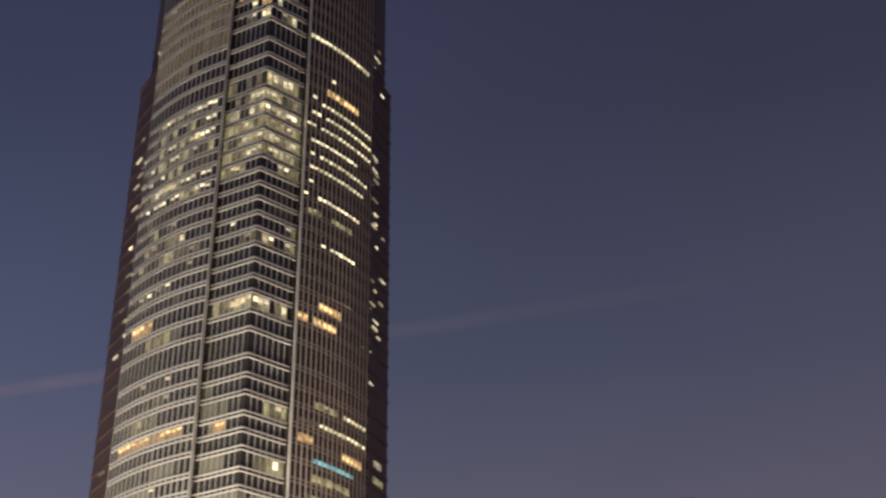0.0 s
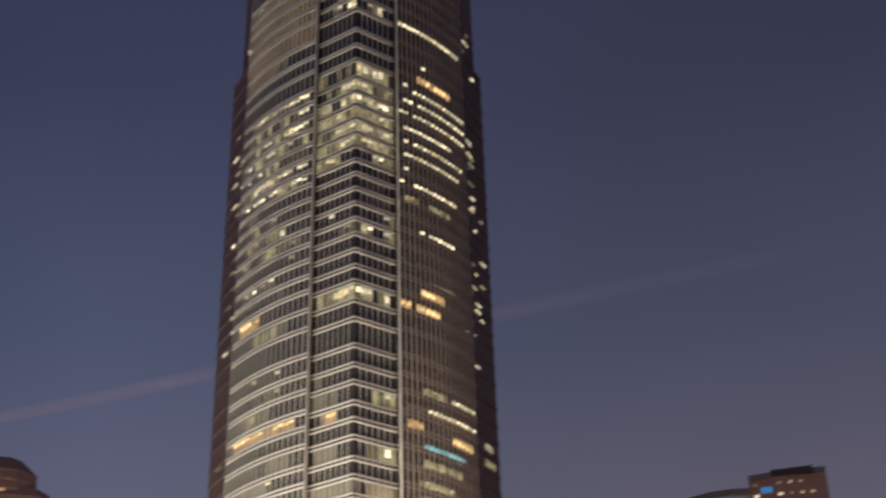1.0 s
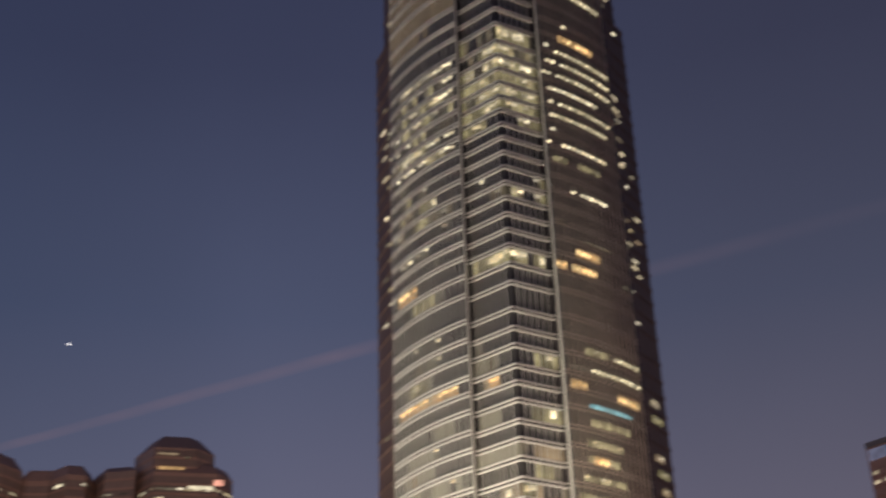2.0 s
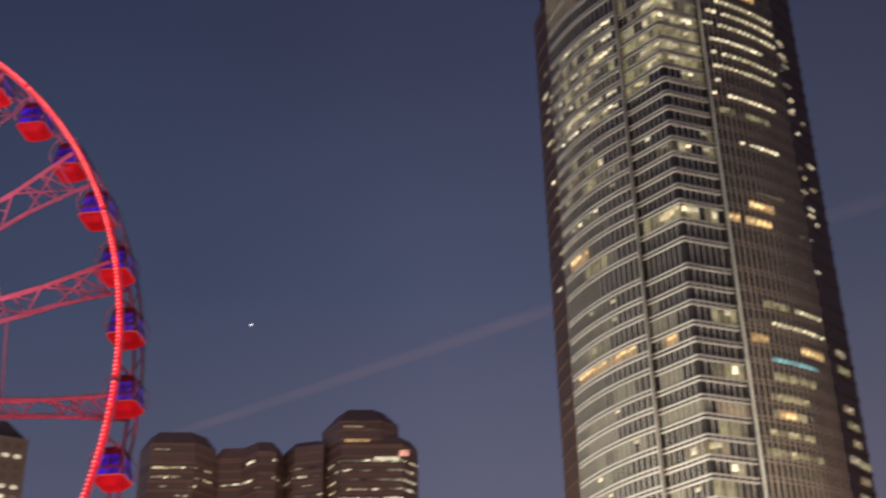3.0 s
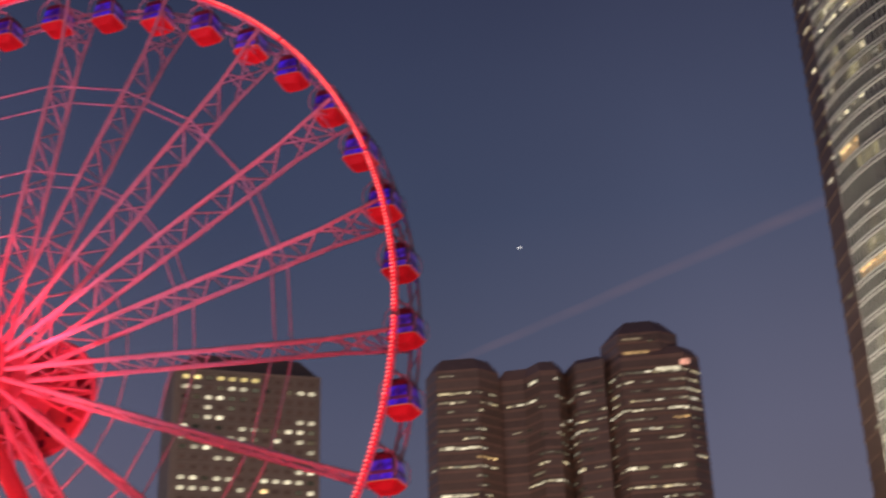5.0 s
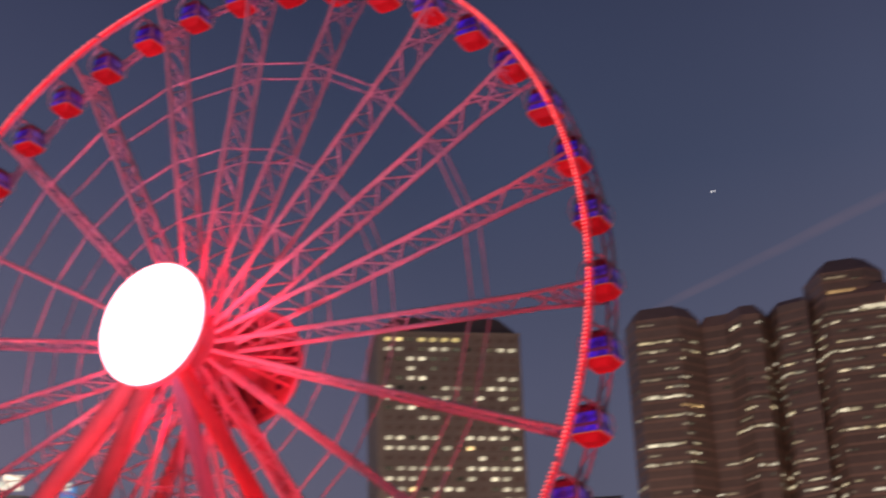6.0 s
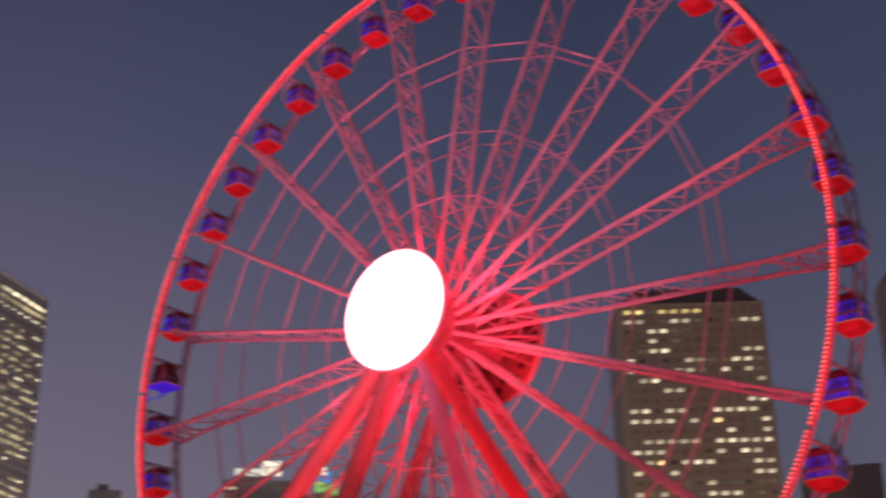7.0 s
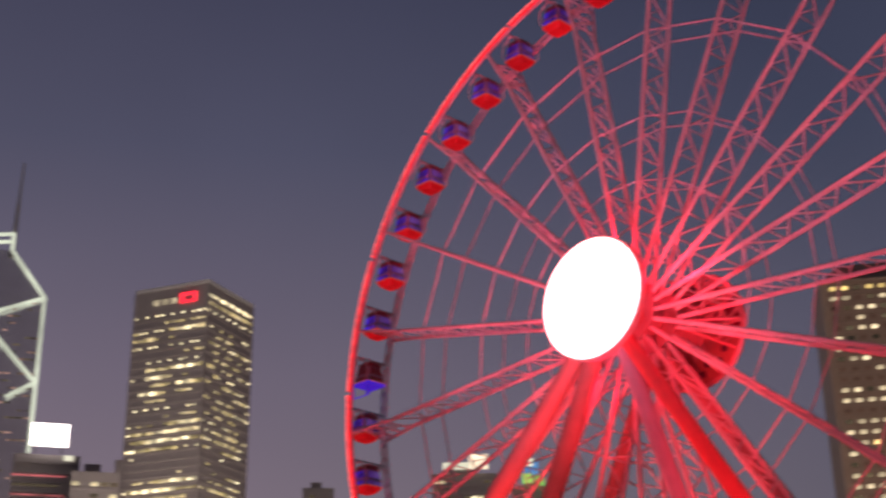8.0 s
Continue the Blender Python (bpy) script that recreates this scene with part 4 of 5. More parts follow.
ribbon_building("office_block", "brown stone office tower with rounded bays and scattered lit windows", [
    ([at(-33.5, 488), at(-33.05, 479), at(-31.2, 477), at(-30.3, 484)], 30, 179.0, 185.0, 0.74, 3, ROWS_A1),
    ([at(-30.4, 486), at(-29.2, 484), at(-28.5, 476), at(-27.75, 476), at(-27.3, 486)], 30, 176.5, 181.4, 0.8, 5, ROWS_A2),
], BROWN_STONE, 21)
ribbon_building("office_block", "brown stone office tower with mansard top, partly lit", [
    ([at(-27.5, 488), at(-26.95, 476), at(-25.7, 472)], 34, 177.8, 181.0, 0.8, 6, ROWS_B1),
    ([at(-25.8, 480), at(-24.95, 467), at(-22.25, 467), at(-21.62, 474)], 34, 176.0, 180.0, 0.86, 6, ROWS_B2),
    ([at(-25.78, 480.5), at(-25.0, 468.5), at(-23.2, 468.5), at(-22.45, 474)], 26, 185.6, 192.6, 0.6, 0, ["." * 8] * 40),
], BROWN_STONE, 22, extra=EXTRA_B)


# ---------------------------------------------------------------- square tower with porthole-like windows and hipped roof
PORTHOLE_ROWS = [
    "##-####.....", "#+.-##--.-##", "--+#--......", "..+.-.......", ".-+#......++", "#-.-.#+--#+-", "#..+++-.#.+-",
    "-+#........+", "...#+......#", "..........+#", "##-##..#+##-", "#+++.#-o..-+", "........+.-#", "-+++++.+####", "##+...-#.#+.",
    ".+o-+#+..-++", "#..+......##", "-...--+-----", "#-+-+-+++---", "+++++.++-+++", "-.++-...++.-", "+-..++-.+-..", ".++-..+#-.+-"]


def build_porthole_tower():
    b = thing("office_block", Matrix.Identity(4), "square taupe office tower with small windows and a hipped roof", "office building")
    pl, pr, side = at(-44.38, 459), at(-38.1, 466.5), at(-44.8, 480)
    back = at(-38.6, 505)
    poly = [pl, pr, back, side]
    bm = bmesh.new()
    add_prism(bm, poly, 0, 172.6)
    part("wall", bm, TAUPE_STONE, b)
    c = Vector((sum(p[0] for p in poly) / 4, sum(p[1] for p in poly) / 4))
    bm = bmesh.new()
    add_prism(bm, [tuple(c + (Vector(p) - c) * 0.97) for p in poly], 172.62, 179.5, [tuple(c + (Vector(p) - c) * 0.72) for p in poly])
    part("roof", bm, HIP_ROOF, b, "dark hipped roof")
    fm, ln = facade_matrix(pl, pr)
    band(b, "cornice", fm, ln, [(171.6, 172.5)], 0.5, TAUPE_STONE, 0.05)
    looks = {"#": WIN_BRIGHT, "+": WIN_PORT, "-": WIN_DIM, "o": WIN_ORANGE, ".": WINDOW_DULL}
    panes, frames = [], bmesh.new()
    for r in range(28):
        row = PORTHOLE_ROWS[r % len(PORTHOLE_ROWS)]
        z = 169.6 - 3.58 * r
        for k, ch in enumerate(row):
            x = 1.9 + (k + 0.5) * (ln - 3.0) / 12
            panes.append((pane_at(fm, x, z, 2.4, 1.45, 0.08), WIN_GOLD if r == 0 and ch in "#+" else looks[ch]))
            add_box(frames, x - 1.5, x + 1.5, -0.32, 0.02, z - 1.22, z - 1.0, fm)
            add_box(frames, x - 1.5, x + 1.5, -0.32, 0.02, z + 1.0, z + 1.22, fm)
    tagged(part("window_surround", frames, TAUPE_STONE, b), kind="stuff")
    for k in range(13):
        bm = bmesh.new()
        x = 1.9 + k * (ln - 3.0) / 12
        add_box(bm, x - 0.35, x + 0.35, -0.3, 0.02, 60, 171.5, fm)
        part("pier", bm, TAUPE_STONE, b)
    place_panes(b, panes, 300, True)
    return b


build_porthole_tower()


# ---------------------------------------------------------------- corner tower with the red roof sign
SIGN_SOFT = lit("soft_sign_light", (1.0, 0.9, 0.65), 0.5, 0.3, grain=0.5)
PALE_LEDGE = principled("pale_ledge", (0.4, 0.36, 0.35), 0.6, 0.0, 0.2, 0.4)


# rows of panes below the sign, left side then right side: w small lamps  y olive rooms  Y bright rooms  d dim
SIGN_ROWS = [
    ("..............", "YYYYYYYYYYYYYY"), ("..............", "dyyyyydyyyyydd"), ("w.w.ww.w.w.www", "w.w.w.w.w.ww.w"), ("......dddd.ddd", ".............."),
    ("dww.ww.yyYYYyy", ".w..d..d...ww."), ("ddyyd..d......", "...dd.yd......"), ("ww.ww..w.w.ww.", ".ddd.d.wwd.dww"), ("..........d.dd", "..dd..dd..d..w"),
    ("...w.w.w.ww.w.", "...d.dd.ddd..."), ("...yyyyyYYYYyy", ".yy..w.d..wd.w"), ("w..YYYyy..d...", "...yw..ww....."), ("....yyyd.YYYyy", "dd...dyy.dww.."),
    ("..YYYyd..ydd..", "...dd....wwyyw"), ("...dddd.......", "dd..wd.dd....w"), (".w.w.w.w...ww.", "...dd.yyywwwww"), (".......d..ddd.", ".d..dd..dd...."),
    ("w.d.d..yyyYYYy", "w.wd..wwd.d..."), ("wyyyywwYYYyyyy", ".w.ddd.yyyd.ww"), (".yyyYYYYYYYYyy", "yww.dyyy.yyww."), ("YYyyyyyyyy.w.w", ".dw...dddyww.."),
    (".w............", "......w......."), ("..............", "..d..........."), ("..........d...", "....d...ddww.."), ("..dd.dyyYYYyYY", "...d.dd.wwdd.."),
    ("wyYYYYYYYYdddd", "dd.yyyyyyww..."), (".dyyydyydddy..", "...dddd.yyyw.."), ("dwwyyyy.yyww..", "..yd..d.d.ww.."), ("YYYYYy.d.dddw.", "dd.yy.wwd....."),
]


def build_sign_tower():
    rng = random.Random(5)
    b = thing("office_block", Matrix.Identity(4), "grey office tower with banded lit windows and a red roof sign", "office building")
    pa, pb, pc, pd = at(-73.98, 486), at(-70.94, 469.5), at(-68.98, 493.6), at(-71.9, 511)
    wide = at(-74.3, 486)
    bm = bmesh.new()
    add_prism(bm, [pa, pb, pc, pd], 0, 184.6)
    part("wall", bm, GREY_STONE, b)
    bm = bmesh.new()
    add_prism(bm, [wide, pa, at(-72.9, 500), at(-73.3, 502)], 0, 122.0)
    part("lower_wall", bm, GREY_STONE, b)
    panes = []
    for j, (p, q) in enumerate(((pa, pb), (pb, pc))):
        fm, ln = facade_matrix(p, q)
        band(b, "parapet", fm, ln, [(183.7, 185.0)], 0.35, SPANDREL, 0.05)
        n, z, i = 14, 179.4, 0
        w = ln / n
        while z > 70:
            if j or i > 1:
                band(b, "ledge", fm, ln, [(z - 1.5, z - 0.8)], 0.4, PALE_LEDGE, 0.05)
            row = SIGN_ROWS[i][j] if i < len(SIGN_ROWS) else SIGN_ROWS[9 + (i * 5) % 17][j]
            for k, ch in enumerate(row):
                if ch == ".":
                    continue
                tint = {"w": WIN_PALE, "y": WIN_OLIVE, "Y": WIN_PALE, "d": WIN_OLIVE}[ch]
                ww, hh = (w * 0.55, 0.7) if ch == "w" else (w * 0.98, rng.uniform(0.9, 1.5)) if ch in "yY" else (w * 0.8, 0.8)
                panes.append((pane_at(fm, (k + 0.5) * w, z + rng.uniform(0.0, 0.3), ww, hh, 0.08), tint))
            z -= 2.9
            i += 1
        for i in (0, n):
            bm = bmesh.new()
            add_box(bm, i * w - 0.3, i * w + 0.3, -0.3, 0.02, 70, 183.6, fm)
            part("pier", bm, GREY_STONE, b)
    fm, ln = facade_matrix(pa, pb)
    for x0, x1 in ((8.0, 10.2), (12.0, 14.0), (15.6, 17.4)):
        bm = bmesh.new()
        add_box(bm, x0, x1, -0.7, -0.35, 177.8, 179.8, fm)
        part("sign_bar", bm, SIGN_SOFT, b, "pale glowing sign bar")
    bm = bmesh.new()
    add_box(bm, 19.0, 26.0, -0.7, -0.35, 180.0, 181.2, fm)
    add_box(bm, 19.0, 26.0, -0.7, -0.35, 177.2, 178.3, fm)
    add_box(bm, 19.0, 20.8, -0.7, -0.35, 178.3, 180.0, fm)
    add_box(bm, 24.4, 26.0, -0.7, -0.35, 178.3, 180.0, fm)
    part("sign_emblem", bm, SIGN_RED, b, "glowing red sign emblem")
    place_panes(b, panes)
    return b


WIN_PALE = lit("pale_lit_window", (1.0, 0.93, 0.66), 1.1, 0.6, alt=(1.0, 0.87, 0.55), grain=0.5)
WIN_OLIVE = lit("olive_lit_window", (0.9, 0.74, 0.36), 0.5, 0.6, alt=(1.0, 0.86, 0.55), grain=0.7)
build_sign_tower()


# ---------------------------------------------------------------- prism tower with mint edge lights
STRIP_DUSK = lit("rosy_lit_window", (1.0, 0.62, 0.55), 0.28, 0.5, grain=0.5)


def build_prism_tower():
    b = thing("prism_tower", Matrix.Identity(4), "faceted glass tower outlined by pale mint light lines, with twin masts", "skyscraper")
    def P(az, el, d=770):
        x, y = at(az, d)
        return Vector((x, y, 1.6 + d * math.tan(radians(el))))
    right, left, far = at(-77.76, 770), at(-81.3, 770), at(-79.6, 815)
    bm = bmesh.new()
    z_r, z_m = P(0, 20.1).z, P(0, 21.9).z
    mid = at(-79.3, 772)
    vs = {}
    for nm, (x, y), z in (("r0", right, 0), ("m0", mid, 0), ("l0", left, 0), ("f0", far, 0), ("r1", right, z_r), ("m1", mid, z_m), ("l1", left, z_m), ("f1", far, z_m)):
        vs[nm] = bm.verts.new((x, y, z))
    for f in (("r0", "f0", "f1", "r1"), ("m0", "r0", "r1", "m1"), ("l0", "m0", "m1", "l1"), ("f0", "l0", "l1", "f1"), ("m1", "r1", "f1"), ("l1", "m1", "f1"), ("l0", "f0", "r0", "m0")):
        bm.faces.new([vs[n] for n in f])
    part("glass_shaft", bm, SILVER_GLASS, b, "reflective silver glass shaft")
    lines = [(P(-77.76, 20.1), P(-77.76, 14.0)), (P(-79.28, 21.85), P(-77.76, 20.1)), (P(-77.76, 20.1), P(-79.9, 19.3)),
             (P(-79.75, 18.65), P(-77.8, 16.75)), (P(-77.8, 16.75), P(-78.9, 16.1)), (P(-79.28, 22.5), P(-79.28, 21.85)), (P(-79.28, 22.5), P(-80.2, 22.35)),
             (P(-79.28, 22.2), P(-79.9, 22.1))]
    for p, q in lines:
        off = Vector((-p.x, -p.y, 0)).normalized() * 1.2
        bm = bmesh.new()
        add_tube(bm, p + off, q + off, 1.15, 6)
        part("edge_light", bm, EDGE_LIGHT, b, "pale mint light line")
    bm = bmesh.new()
    add_tube(bm, P(-79.28, 21.7), P(-79.24, 23.7), 1.5, 8, 1.2)
    add_tube(bm, P(-79.24, 23.7), P(-79.2, 25.35), 0.9, 8, 0.6)
    part("mast", bm, SPANDREL, b, "thin pale mast")
    rng = random.Random(8)
    fm, ln = facade_matrix(mid, right)
    panes = []
    for k in range(34):
        z = 150 + k * 4.2
        if z > z_r - 3:
            break
        for i, f in enumerate(runs(rng, 10, 0.4, 4)):
            if f:
                panes.append((pane_at(fm, (i + 0.5) * ln / 10, z, ln / 10 * 0.95, 0.9, 0.1), rng.choice((WIN_DIM, WIN_DIM, STRIP_DUSK))))
    place_panes(b, panes)
    return b


build_prism_tower()


# ---------------------------------------------------------------- lower block with the white roof screen
def build_screen_block():
    b = thing("office_block", Matrix.Identity(4), "low office block with pink-lit floors under a blazing white roof screen", "office building")
    pl, pr = at(-78.3, 520), at(-75.7, 520)
    bm = bmesh.new()
    add_prism(bm, [pl, pr, at(-75.8, 560), at(-78.2, 560)], 0, 131)
    part("wall", bm, GREY_STONE, b)
    fm, ln = facade_matrix(pl, pr)
    for k in range(11):
        z = 128 - 3.6 * k
        band(b, "ledge", fm, ln, [(z - 0.5, z + 0.5)], 0.6, GREY_STONE, 0.05)
        if k in (1, 3, 4, 6):
            band(b, "strip_light", fm, ln * 0.8, [(z - 1.6, z - 1.1)], 0.3, STRIP_PINK, 0.05)
        if k in (2, 5):
            band(b, "strip_light", fm, ln * 0.7, [(z - 1.7, z - 1.0)], 0.3, WIN_DIM, 0.05)
    sm, sl = facade_matrix(at(-77.72, 517), at(-76.25, 517))
    bm = bmesh.new()
    add_box(bm, 0, sl, -0.4, 0.4, 133.5, 141.9, sm)
    part("roof_screen", bm, SIGN_WHITE, b, "blazing white roof screen")
    for x in (2, sl - 2):
        bm = bmesh.new()
        add_box(bm, x - 0.2, x + 0.2, 0.4, 0.8, 130.9, 141, sm)
        part("screen_post", bm, DARK_STEEL, b)
    bm = bmesh.new()
    add_box(bm, ln - 6, ln - 2.5, -0.5, -0.1, 129.0, 131.0, fm)
    part("lamp_panel", bm, SIGN_PALE, b, "pale lit panel")
    return b


STRIP_PINK = lit("pink_strip_light", (1.0, 0.25, 0.3), 0.35, 0.5, grain=0.6, grain_scale=0.15)
build_screen_block()


# ---------------------------------------------------------------- curved hotel block with blue roof lights
SIGN_DUSK = lit("dull_pink_panel_light", (0.45, 0.34, 0.42), 0.13, 0.3, grain=0.5, grain_scale=0.2)


SIGN_TEAL = lit("blue_panel_light", (0.14, 0.42, 0.8), 0.24, 0.2, grain=0.8, grain_scale=0.25)
ROOF_EDGE = principled("grey_roof_edge", (0.2, 0.19, 0.19), 0.6, 0.0, 0.15, 0.4)


def build_hotel():
    rng = random.Random(31)
    b = thing("hotel_block", Matrix.Identity(4), "brown curved hotel block with blue roof lights and few lit windows", "hotel")
    def Z(el, d=520):
        return 1.6 + d * math.tan(radians(el))
    front = [at(5.45, 530), at(6.3, 524), at(7.2, 521), at(8.0, 520), at(9.5, 520), at(11.2, 522), at(13.5, 527)]
    back = [at(13.5, 565), at(5.45, 565)]
    bm = bmesh.new()
    add_prism(bm, front + back, 0, Z(19.45))
    part("wall", bm, BROWN_STONE, b)
    # screen storey, then a roof house in steps
    slope = [(20.57, 20.5), (20.5, 20.43), (20.43, 20.36), (20.83, 20.9), (20.9, 20.93)]

    def wedge(bm, fm, x0, x1, y0, y1, b0, b1, t0, t1):
        """A block whose foot and top slope along the facade."""
        vs = [bm.verts.new(fm @ Vector(c)) for c in ((x0, y0, b0), (x1, y0, b1), (x1, y1, b1), (x0, y1, b0), (x0, y0, t0), (x1, y0, t1), (x1, y1, t1), (x0, y1, t0))]
        for f in ((0, 3, 2, 1), (4, 5, 6, 7), (0, 1, 5, 4), (2, 3, 7, 6), (0, 4, 7, 3), (1, 2, 6, 5)):
            bm.faces.new([vs[k] for k in f])

    panes = []
    for i, (p, q) in enumerate(zip(front, front[1:])):
        fm, ln = facade_matrix(p, q)
        if i < 5:
            e0, e1 = slope[i]
            for nm, y0, y1, lo0, lo1, hi0, hi1, mt in (
                    ("roof_house", 0, 14, 19.46, 19.46, e0, e1, BROWN_STONE),
                    ("cornice", -0.5, 0.05, e0 - 0.2, e1 - 0.2, e0, e1, ROOF_EDGE)):
                bm = bmesh.new()
                wedge(bm, fm, 0, ln, y0, y1, Z(lo0), Z(lo1), Z(hi0), Z(hi1))
                part(nm, bm, mt, b)
        if i < 3:
            bm = bmesh.new()
            wedge(bm, fm, 0.02 if i else 1.0, ln - 0.02, -0.35, 0.05, Z(slope[i][0] - 0.74), Z(slope[i][1] - 0.7), Z(slope[i][0] - 0.3), Z(slope[i][1] - 0.28))
            part("sign_panel", bm, (SIGN_LILAC, SIGN_TEAL, SIGN_DUSK)[i], b, "glowing " + ("lilac", "blue", "dull pink")[i] + " roof panel")
        if i == 3:
            bm = bmesh.new()
            add_box(bm, ln * 0.3, ln * 0.62, -0.35, 0.05, Z(20.1), Z(20.32), fm)
            part("sign_panel", bm, SIGN_BLUE, b, "glowing blue roof panel")
        n = max(2, round(ln / 4.2))
        for r in range(26):
            z = Z(19.35) - 3.8 * r
            band(b, "ledge", fm, ln, [(z - 1.9, z - 1.3)], 0.3, BROWN_STONE, 0.05)
            for k in range(n):
                if rng.random() < 0.32:
                    panes.append((pane_at(fm, (k + 0.5) * ln / n, z, ln / n * 0.45, 1.2, 0.1), rng.choice((WIN_WHITE, WIN_ORANGE, WIN_DIM))))
        if i in (3, 4):
            for r in range(2):
                for k in range(n):
                    if rng.random() < 0.6:
                        panes.append((pane_at(fm, (k + 0.5) * ln / n, Z(20.45) - 4.5 * r, ln / n * 0.4, 1.1, 0.1), rng.choice((WIN_DIM, WIN_WHITE, WIN_MURKY))))
    place_panes(b, panes)
    bm = bmesh.new()
    add_prism(bm, [at(8.95, 519), at(10.7, 519), at(10.6, 540), at(9.0, 540)], Z(20.7), Z(20.94))
    part("roof_cap", bm, DARK_STEEL, b, "dark flat roof cap")
    return b


build_hotel()


# ---------------------------------------------------------------- low far blocks seen between and under the wheel
def far_block(az0, az1, el, d, mat_, label, seed, share_lit=0.12, z_low=60):
    rng = random.Random(seed)
    b = thing("far_building", Matrix.Identity(4), label, "office building")
    z1 = 1.6 + d * math.tan(radians(el))
    pl, pr = at(az0, d), at(az1, d)
    bm = bmesh.new()
    add_prism(bm, [pl, pr, at(az1, d + 40), at(az0, d + 40)], 0, z1)
    part("wall", bm, mat_, b)
    fm, ln = facade_matrix(pl, pr)
    bm = bmesh.new()
    add_box(bm, ln * 0.25, ln * 0.6, 6, 18, z1, z1 + 4, fm)
    part("plant_room", bm, mat_, b)
    panes = []
    n = max(2, round(ln / 3.2))
    z = z1 - 4
    while z > z_low:
        band(b, "ledge", fm, ln, [(z - 2.0, z - 1.2)], 0.35, mat_, 0.05)
        for i, f in enumerate(runs(rng, n, share_lit, 2)):
            if f:
                panes.append((pane_at(fm, (i + 0.5) * ln / n, z, ln / n * 0.8, 1.3, 0.1), rng.choice((WIN_DIM, WIN_PALE))))
        z -= 3.8
    place_panes(b, panes)
    return b


far_block(-76.0, -74.1, 13.4, 455, GREY_STONE, "grey mid-rise office block beside the taller tower, partly lit", 41, 0.5)
far_block(-66.6, -65.3, 13.0, 640, GREY_STONE, "dark mid-rise block with a small roof house", 42)
b1 = far_block(-61.2, -58.5, 13.55, 650, GREY_STONE, "dark mid-rise block carrying pale roof signs", 43, 0.2)
b2 = far_block(-57.9, -55.9, 13.0, 650, GREY_STONE, "dark mid-rise block carrying a blue and green roof sign", 44, 0.2)
far_block(-37.4, -34.2, 13.35, 560, GREY_STONE, "dark low block between the taller towers", 45, 0.1)


def sign(parent, az0, az1, el0, el1, d, mat_, label):
    pl, pr = at(az0, d), at(az1, d)
    fm, ln = facade_matrix(pl, pr)
    bm = bmesh.new()
    add_box(bm, 0, ln, -0.3, 0.3, 1.6 + d * math.tan(radians(el0)), 1.6 + d * math.tan(radians(el1)), fm)
    part("roof_sign", bm, mat_, parent, label)


sign(b1, -60.75, -59.6, 13.72, 14.0, 648, SIGN_PALE, "pale glowing sign bar")
sign(b1, -59.65, -58.85, 13.72, 14.32, 648, SIGN_CREAM, "cream glowing sign block")
sign(b2, -57.4, -56.75, 13.45, 14.0, 648, SIGN_BLUE, "blue glowing sign block")
sign(b2, -57.3, -56.95, 13.8, 14.1, 647, SIGN_PALE, "pale glowing sign patch")
sign(b2, -57.4, -57.0, 13.1, 13.5, 647, SIGN_GREEN, "green glowing sign block")
sign(b2, -56.9, -56.5, 13.0, 13.4, 647, SIGN_GREEN, "green glowing sign block")


# ---------------------------------------------------------------- sky: planet and vapour trail
bm = bmesh.new()
bmesh.ops.create_icosphere(bm, subdivisions=2, radius=2.1)
star = part("planet", bm, STAR_LIGHT)
star.location = Vector((*at(-29.07, 3000), 1.6 + 3000 * math.tan(radians(25.28))))
tagged(star, "single bright planet in the evening sky", "planet", kind="structure")


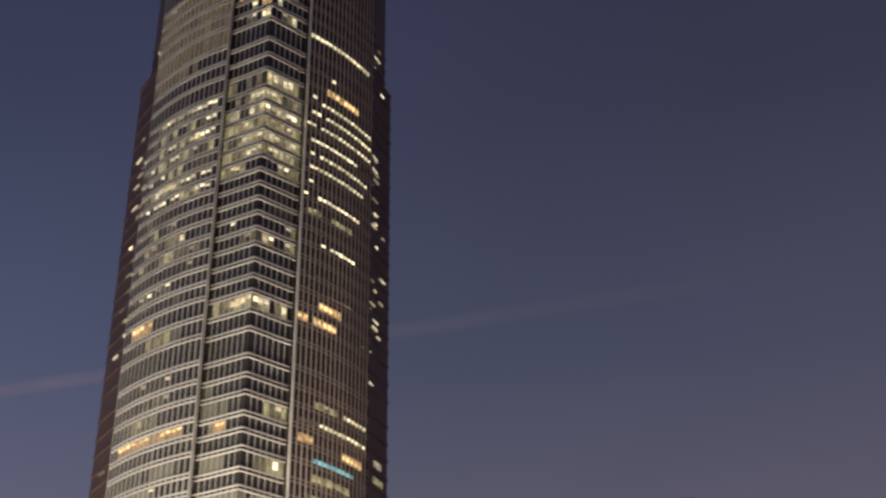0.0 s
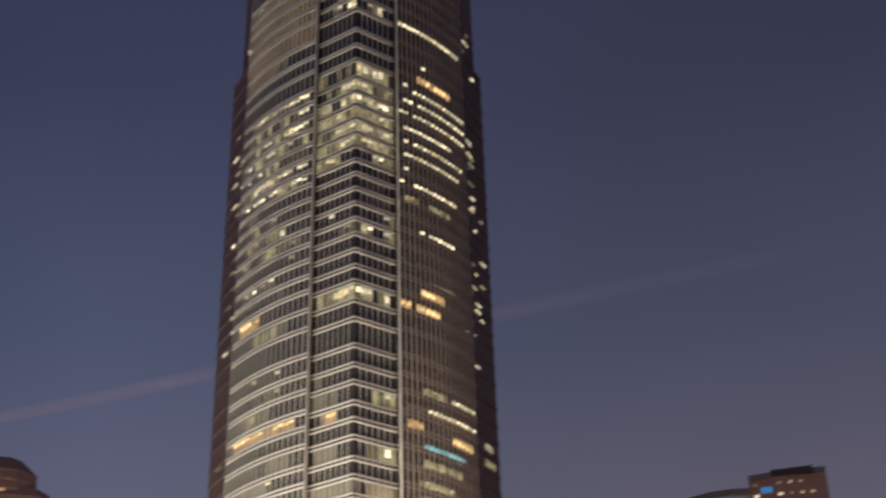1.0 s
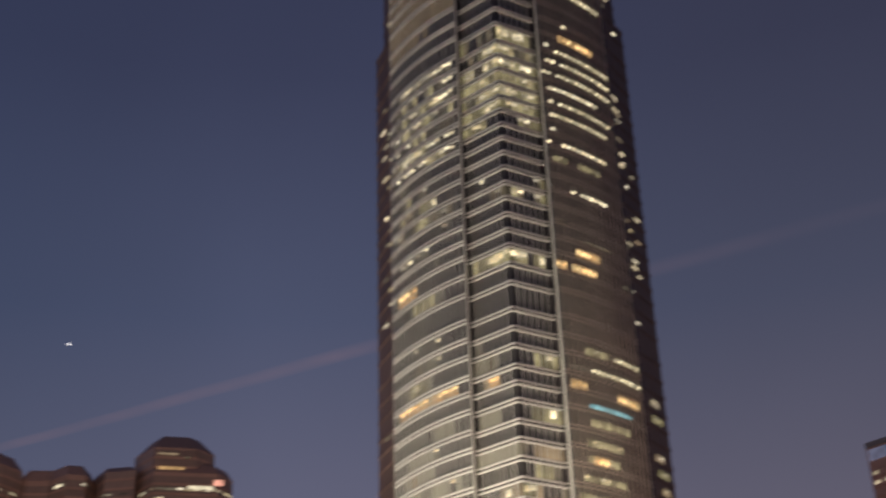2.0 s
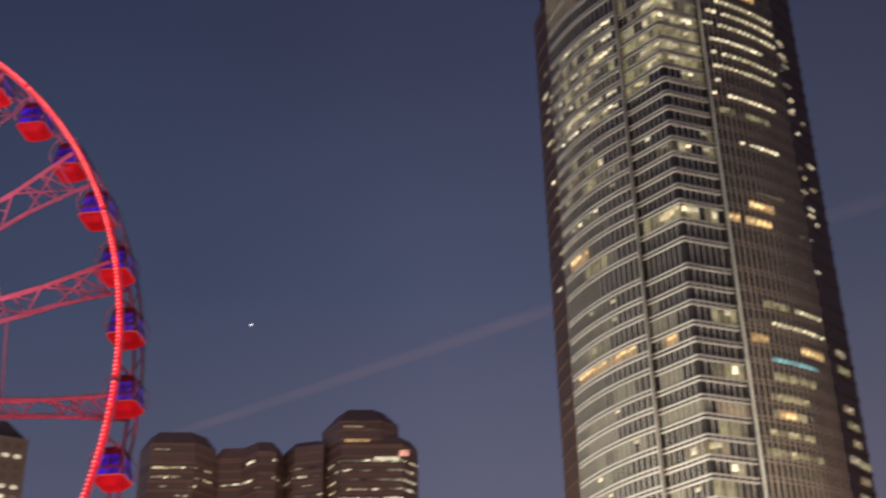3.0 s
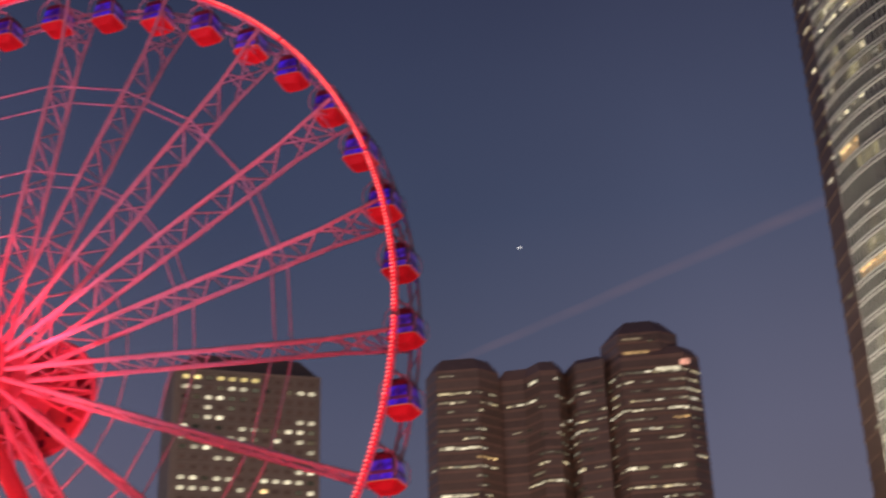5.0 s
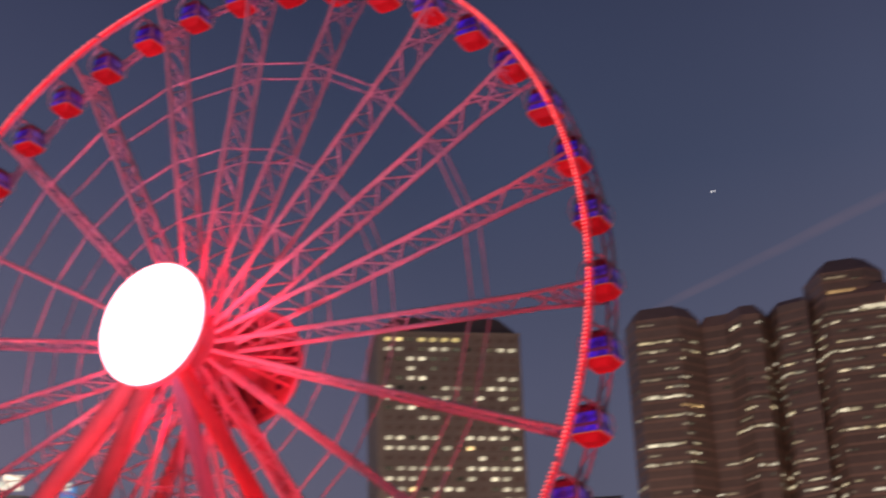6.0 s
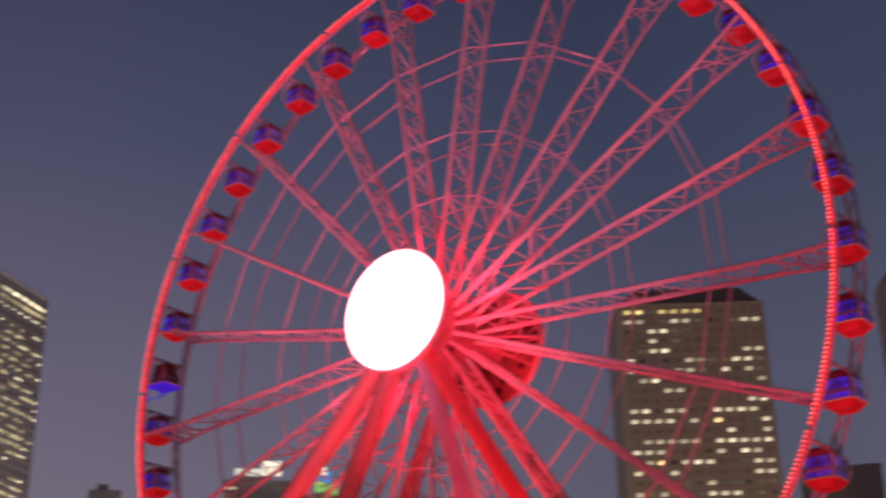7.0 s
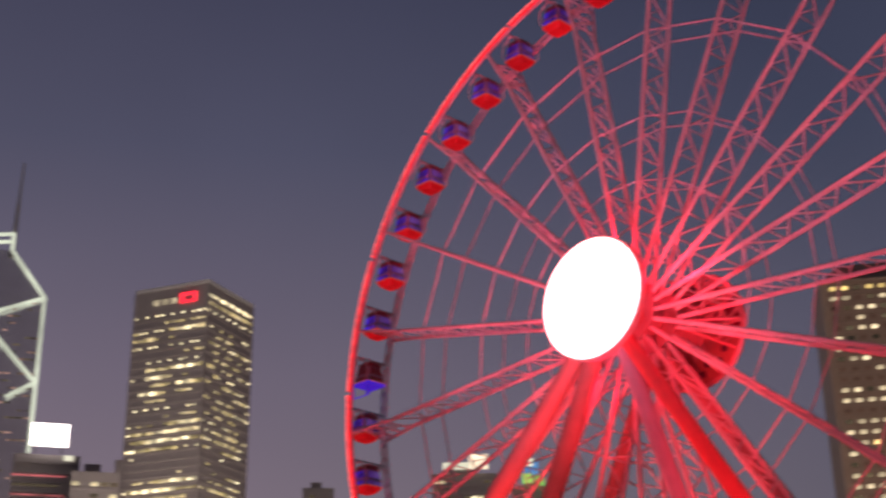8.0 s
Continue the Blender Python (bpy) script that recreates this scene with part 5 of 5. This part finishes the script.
def build_trail():
    """A thin straight vapour trail high over the city, seen from below."""
    z = 1500.0
    a, c = Vector((-2303, 3414, z)), Vector((641, 2572, z))
    d = c - a
    m = bpy.data.materials.new("vapour_trail")
    m.use_nodes = True
    nt = m.node_tree
    nt.nodes.clear()
    out, mix = nt.nodes.new("ShaderNodeOutputMaterial"), nt.nodes.new("ShaderNodeMixShader")
    tr, em = nt.nodes.new("ShaderNodeBsdfTransparent"), nt.nodes.new("ShaderNodeEmission")
    # the evening light on the trail is put in as a weak glow
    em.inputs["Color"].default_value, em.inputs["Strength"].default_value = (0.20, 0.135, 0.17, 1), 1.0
    tc, sep = nt.nodes.new("ShaderNodeTexCoord"), nt.nodes.new("ShaderNodeSeparateXYZ")
    nz = nt.nodes.new("ShaderNodeTexNoise")
    nz.inputs["Scale"].default_value, nz.inputs["Detail"].default_value = 0.004, 5
    nt.links.new(tc.outputs["Object"], nz.inputs["Vector"])
    nt.links.new(tc.outputs["Generated"], sep.inputs[0])
    up = nt.nodes.new("ShaderNodeMath")  # profile across: 4 y (1 - y)
    up.operation = "SUBTRACT"
    up.inputs[0].default_value = 1.0
    nt.links.new(sep.outputs["Y"], up.inputs[1])
    prof = nt.nodes.new("ShaderNodeMath")
    prof.operation = "MULTIPLY"
    nt.links.new(sep.outputs["Y"], prof.inputs[0])
    nt.links.new(up.outputs[0], prof.inputs[1])
    sq = nt.nodes.new("ShaderNodeMath")
    sq.operation = "MULTIPLY"
    nt.links.new(prof.outputs[0], sq.inputs[0])
    nt.links.new(prof.outputs[0], sq.inputs[1])
    fade = nt.nodes.new("ShaderNodeValToRGB")
    for k, (pos, v) in enumerate(((0.0, 0.0), (0.12, 0.5), (0.45, 0.62), (1.0, 0.0))):
        e = fade.color_ramp.elements[k] if k < 2 else fade.color_ramp.elements.new(pos)
        e.position, e.color = pos, (v, v, v, 1)
    nt.links.new(sep.outputs["X"], fade.inputs[0])
    m1, m2 = nt.nodes.new("ShaderNodeMath"), nt.nodes.new("ShaderNodeMath")
    m1.operation = m2.operation = "MULTIPLY"
    nt.links.new(sq.outputs[0], m1.inputs[0])
    nt.links.new(fade.outputs[0], m1.inputs[1])
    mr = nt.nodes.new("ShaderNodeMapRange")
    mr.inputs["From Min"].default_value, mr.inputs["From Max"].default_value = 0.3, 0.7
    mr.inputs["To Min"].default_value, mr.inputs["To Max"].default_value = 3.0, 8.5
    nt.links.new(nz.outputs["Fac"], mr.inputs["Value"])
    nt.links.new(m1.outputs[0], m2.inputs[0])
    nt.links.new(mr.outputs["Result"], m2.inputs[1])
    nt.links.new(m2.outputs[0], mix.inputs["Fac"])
    nt.links.new(tr.outputs[0], mix.inputs[1])
    nt.links.new(em.outputs[0], mix.inputs[2])
    nt.links.new(mix.outputs[0], out.inputs["Surface"])
    bm = bmesh.new()
    n, ln = 40, d.length
    rows = [[bm.verts.new((ln * i / n, w * (1.0 + 1.2 * i / n) + 8 * noise.noise((i * 0.35, 0, 0)), 0)) for w in (-23, 23)] for i in range(n + 1)]
    for r0, r1 in zip(rows, rows[1:]):
        bm.faces.new((r0[0], r1[0], r1[1], r0[1]))
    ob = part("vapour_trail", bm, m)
    ob.matrix_basis = Matrix.Translation(a) @ Matrix.Rotation(math.atan2(d.y, d.x), 4, "Z")
    tagged(ob, "faint pinkish vapour trail across the dusk sky", "vapour trail", kind="structure")


build_trail()
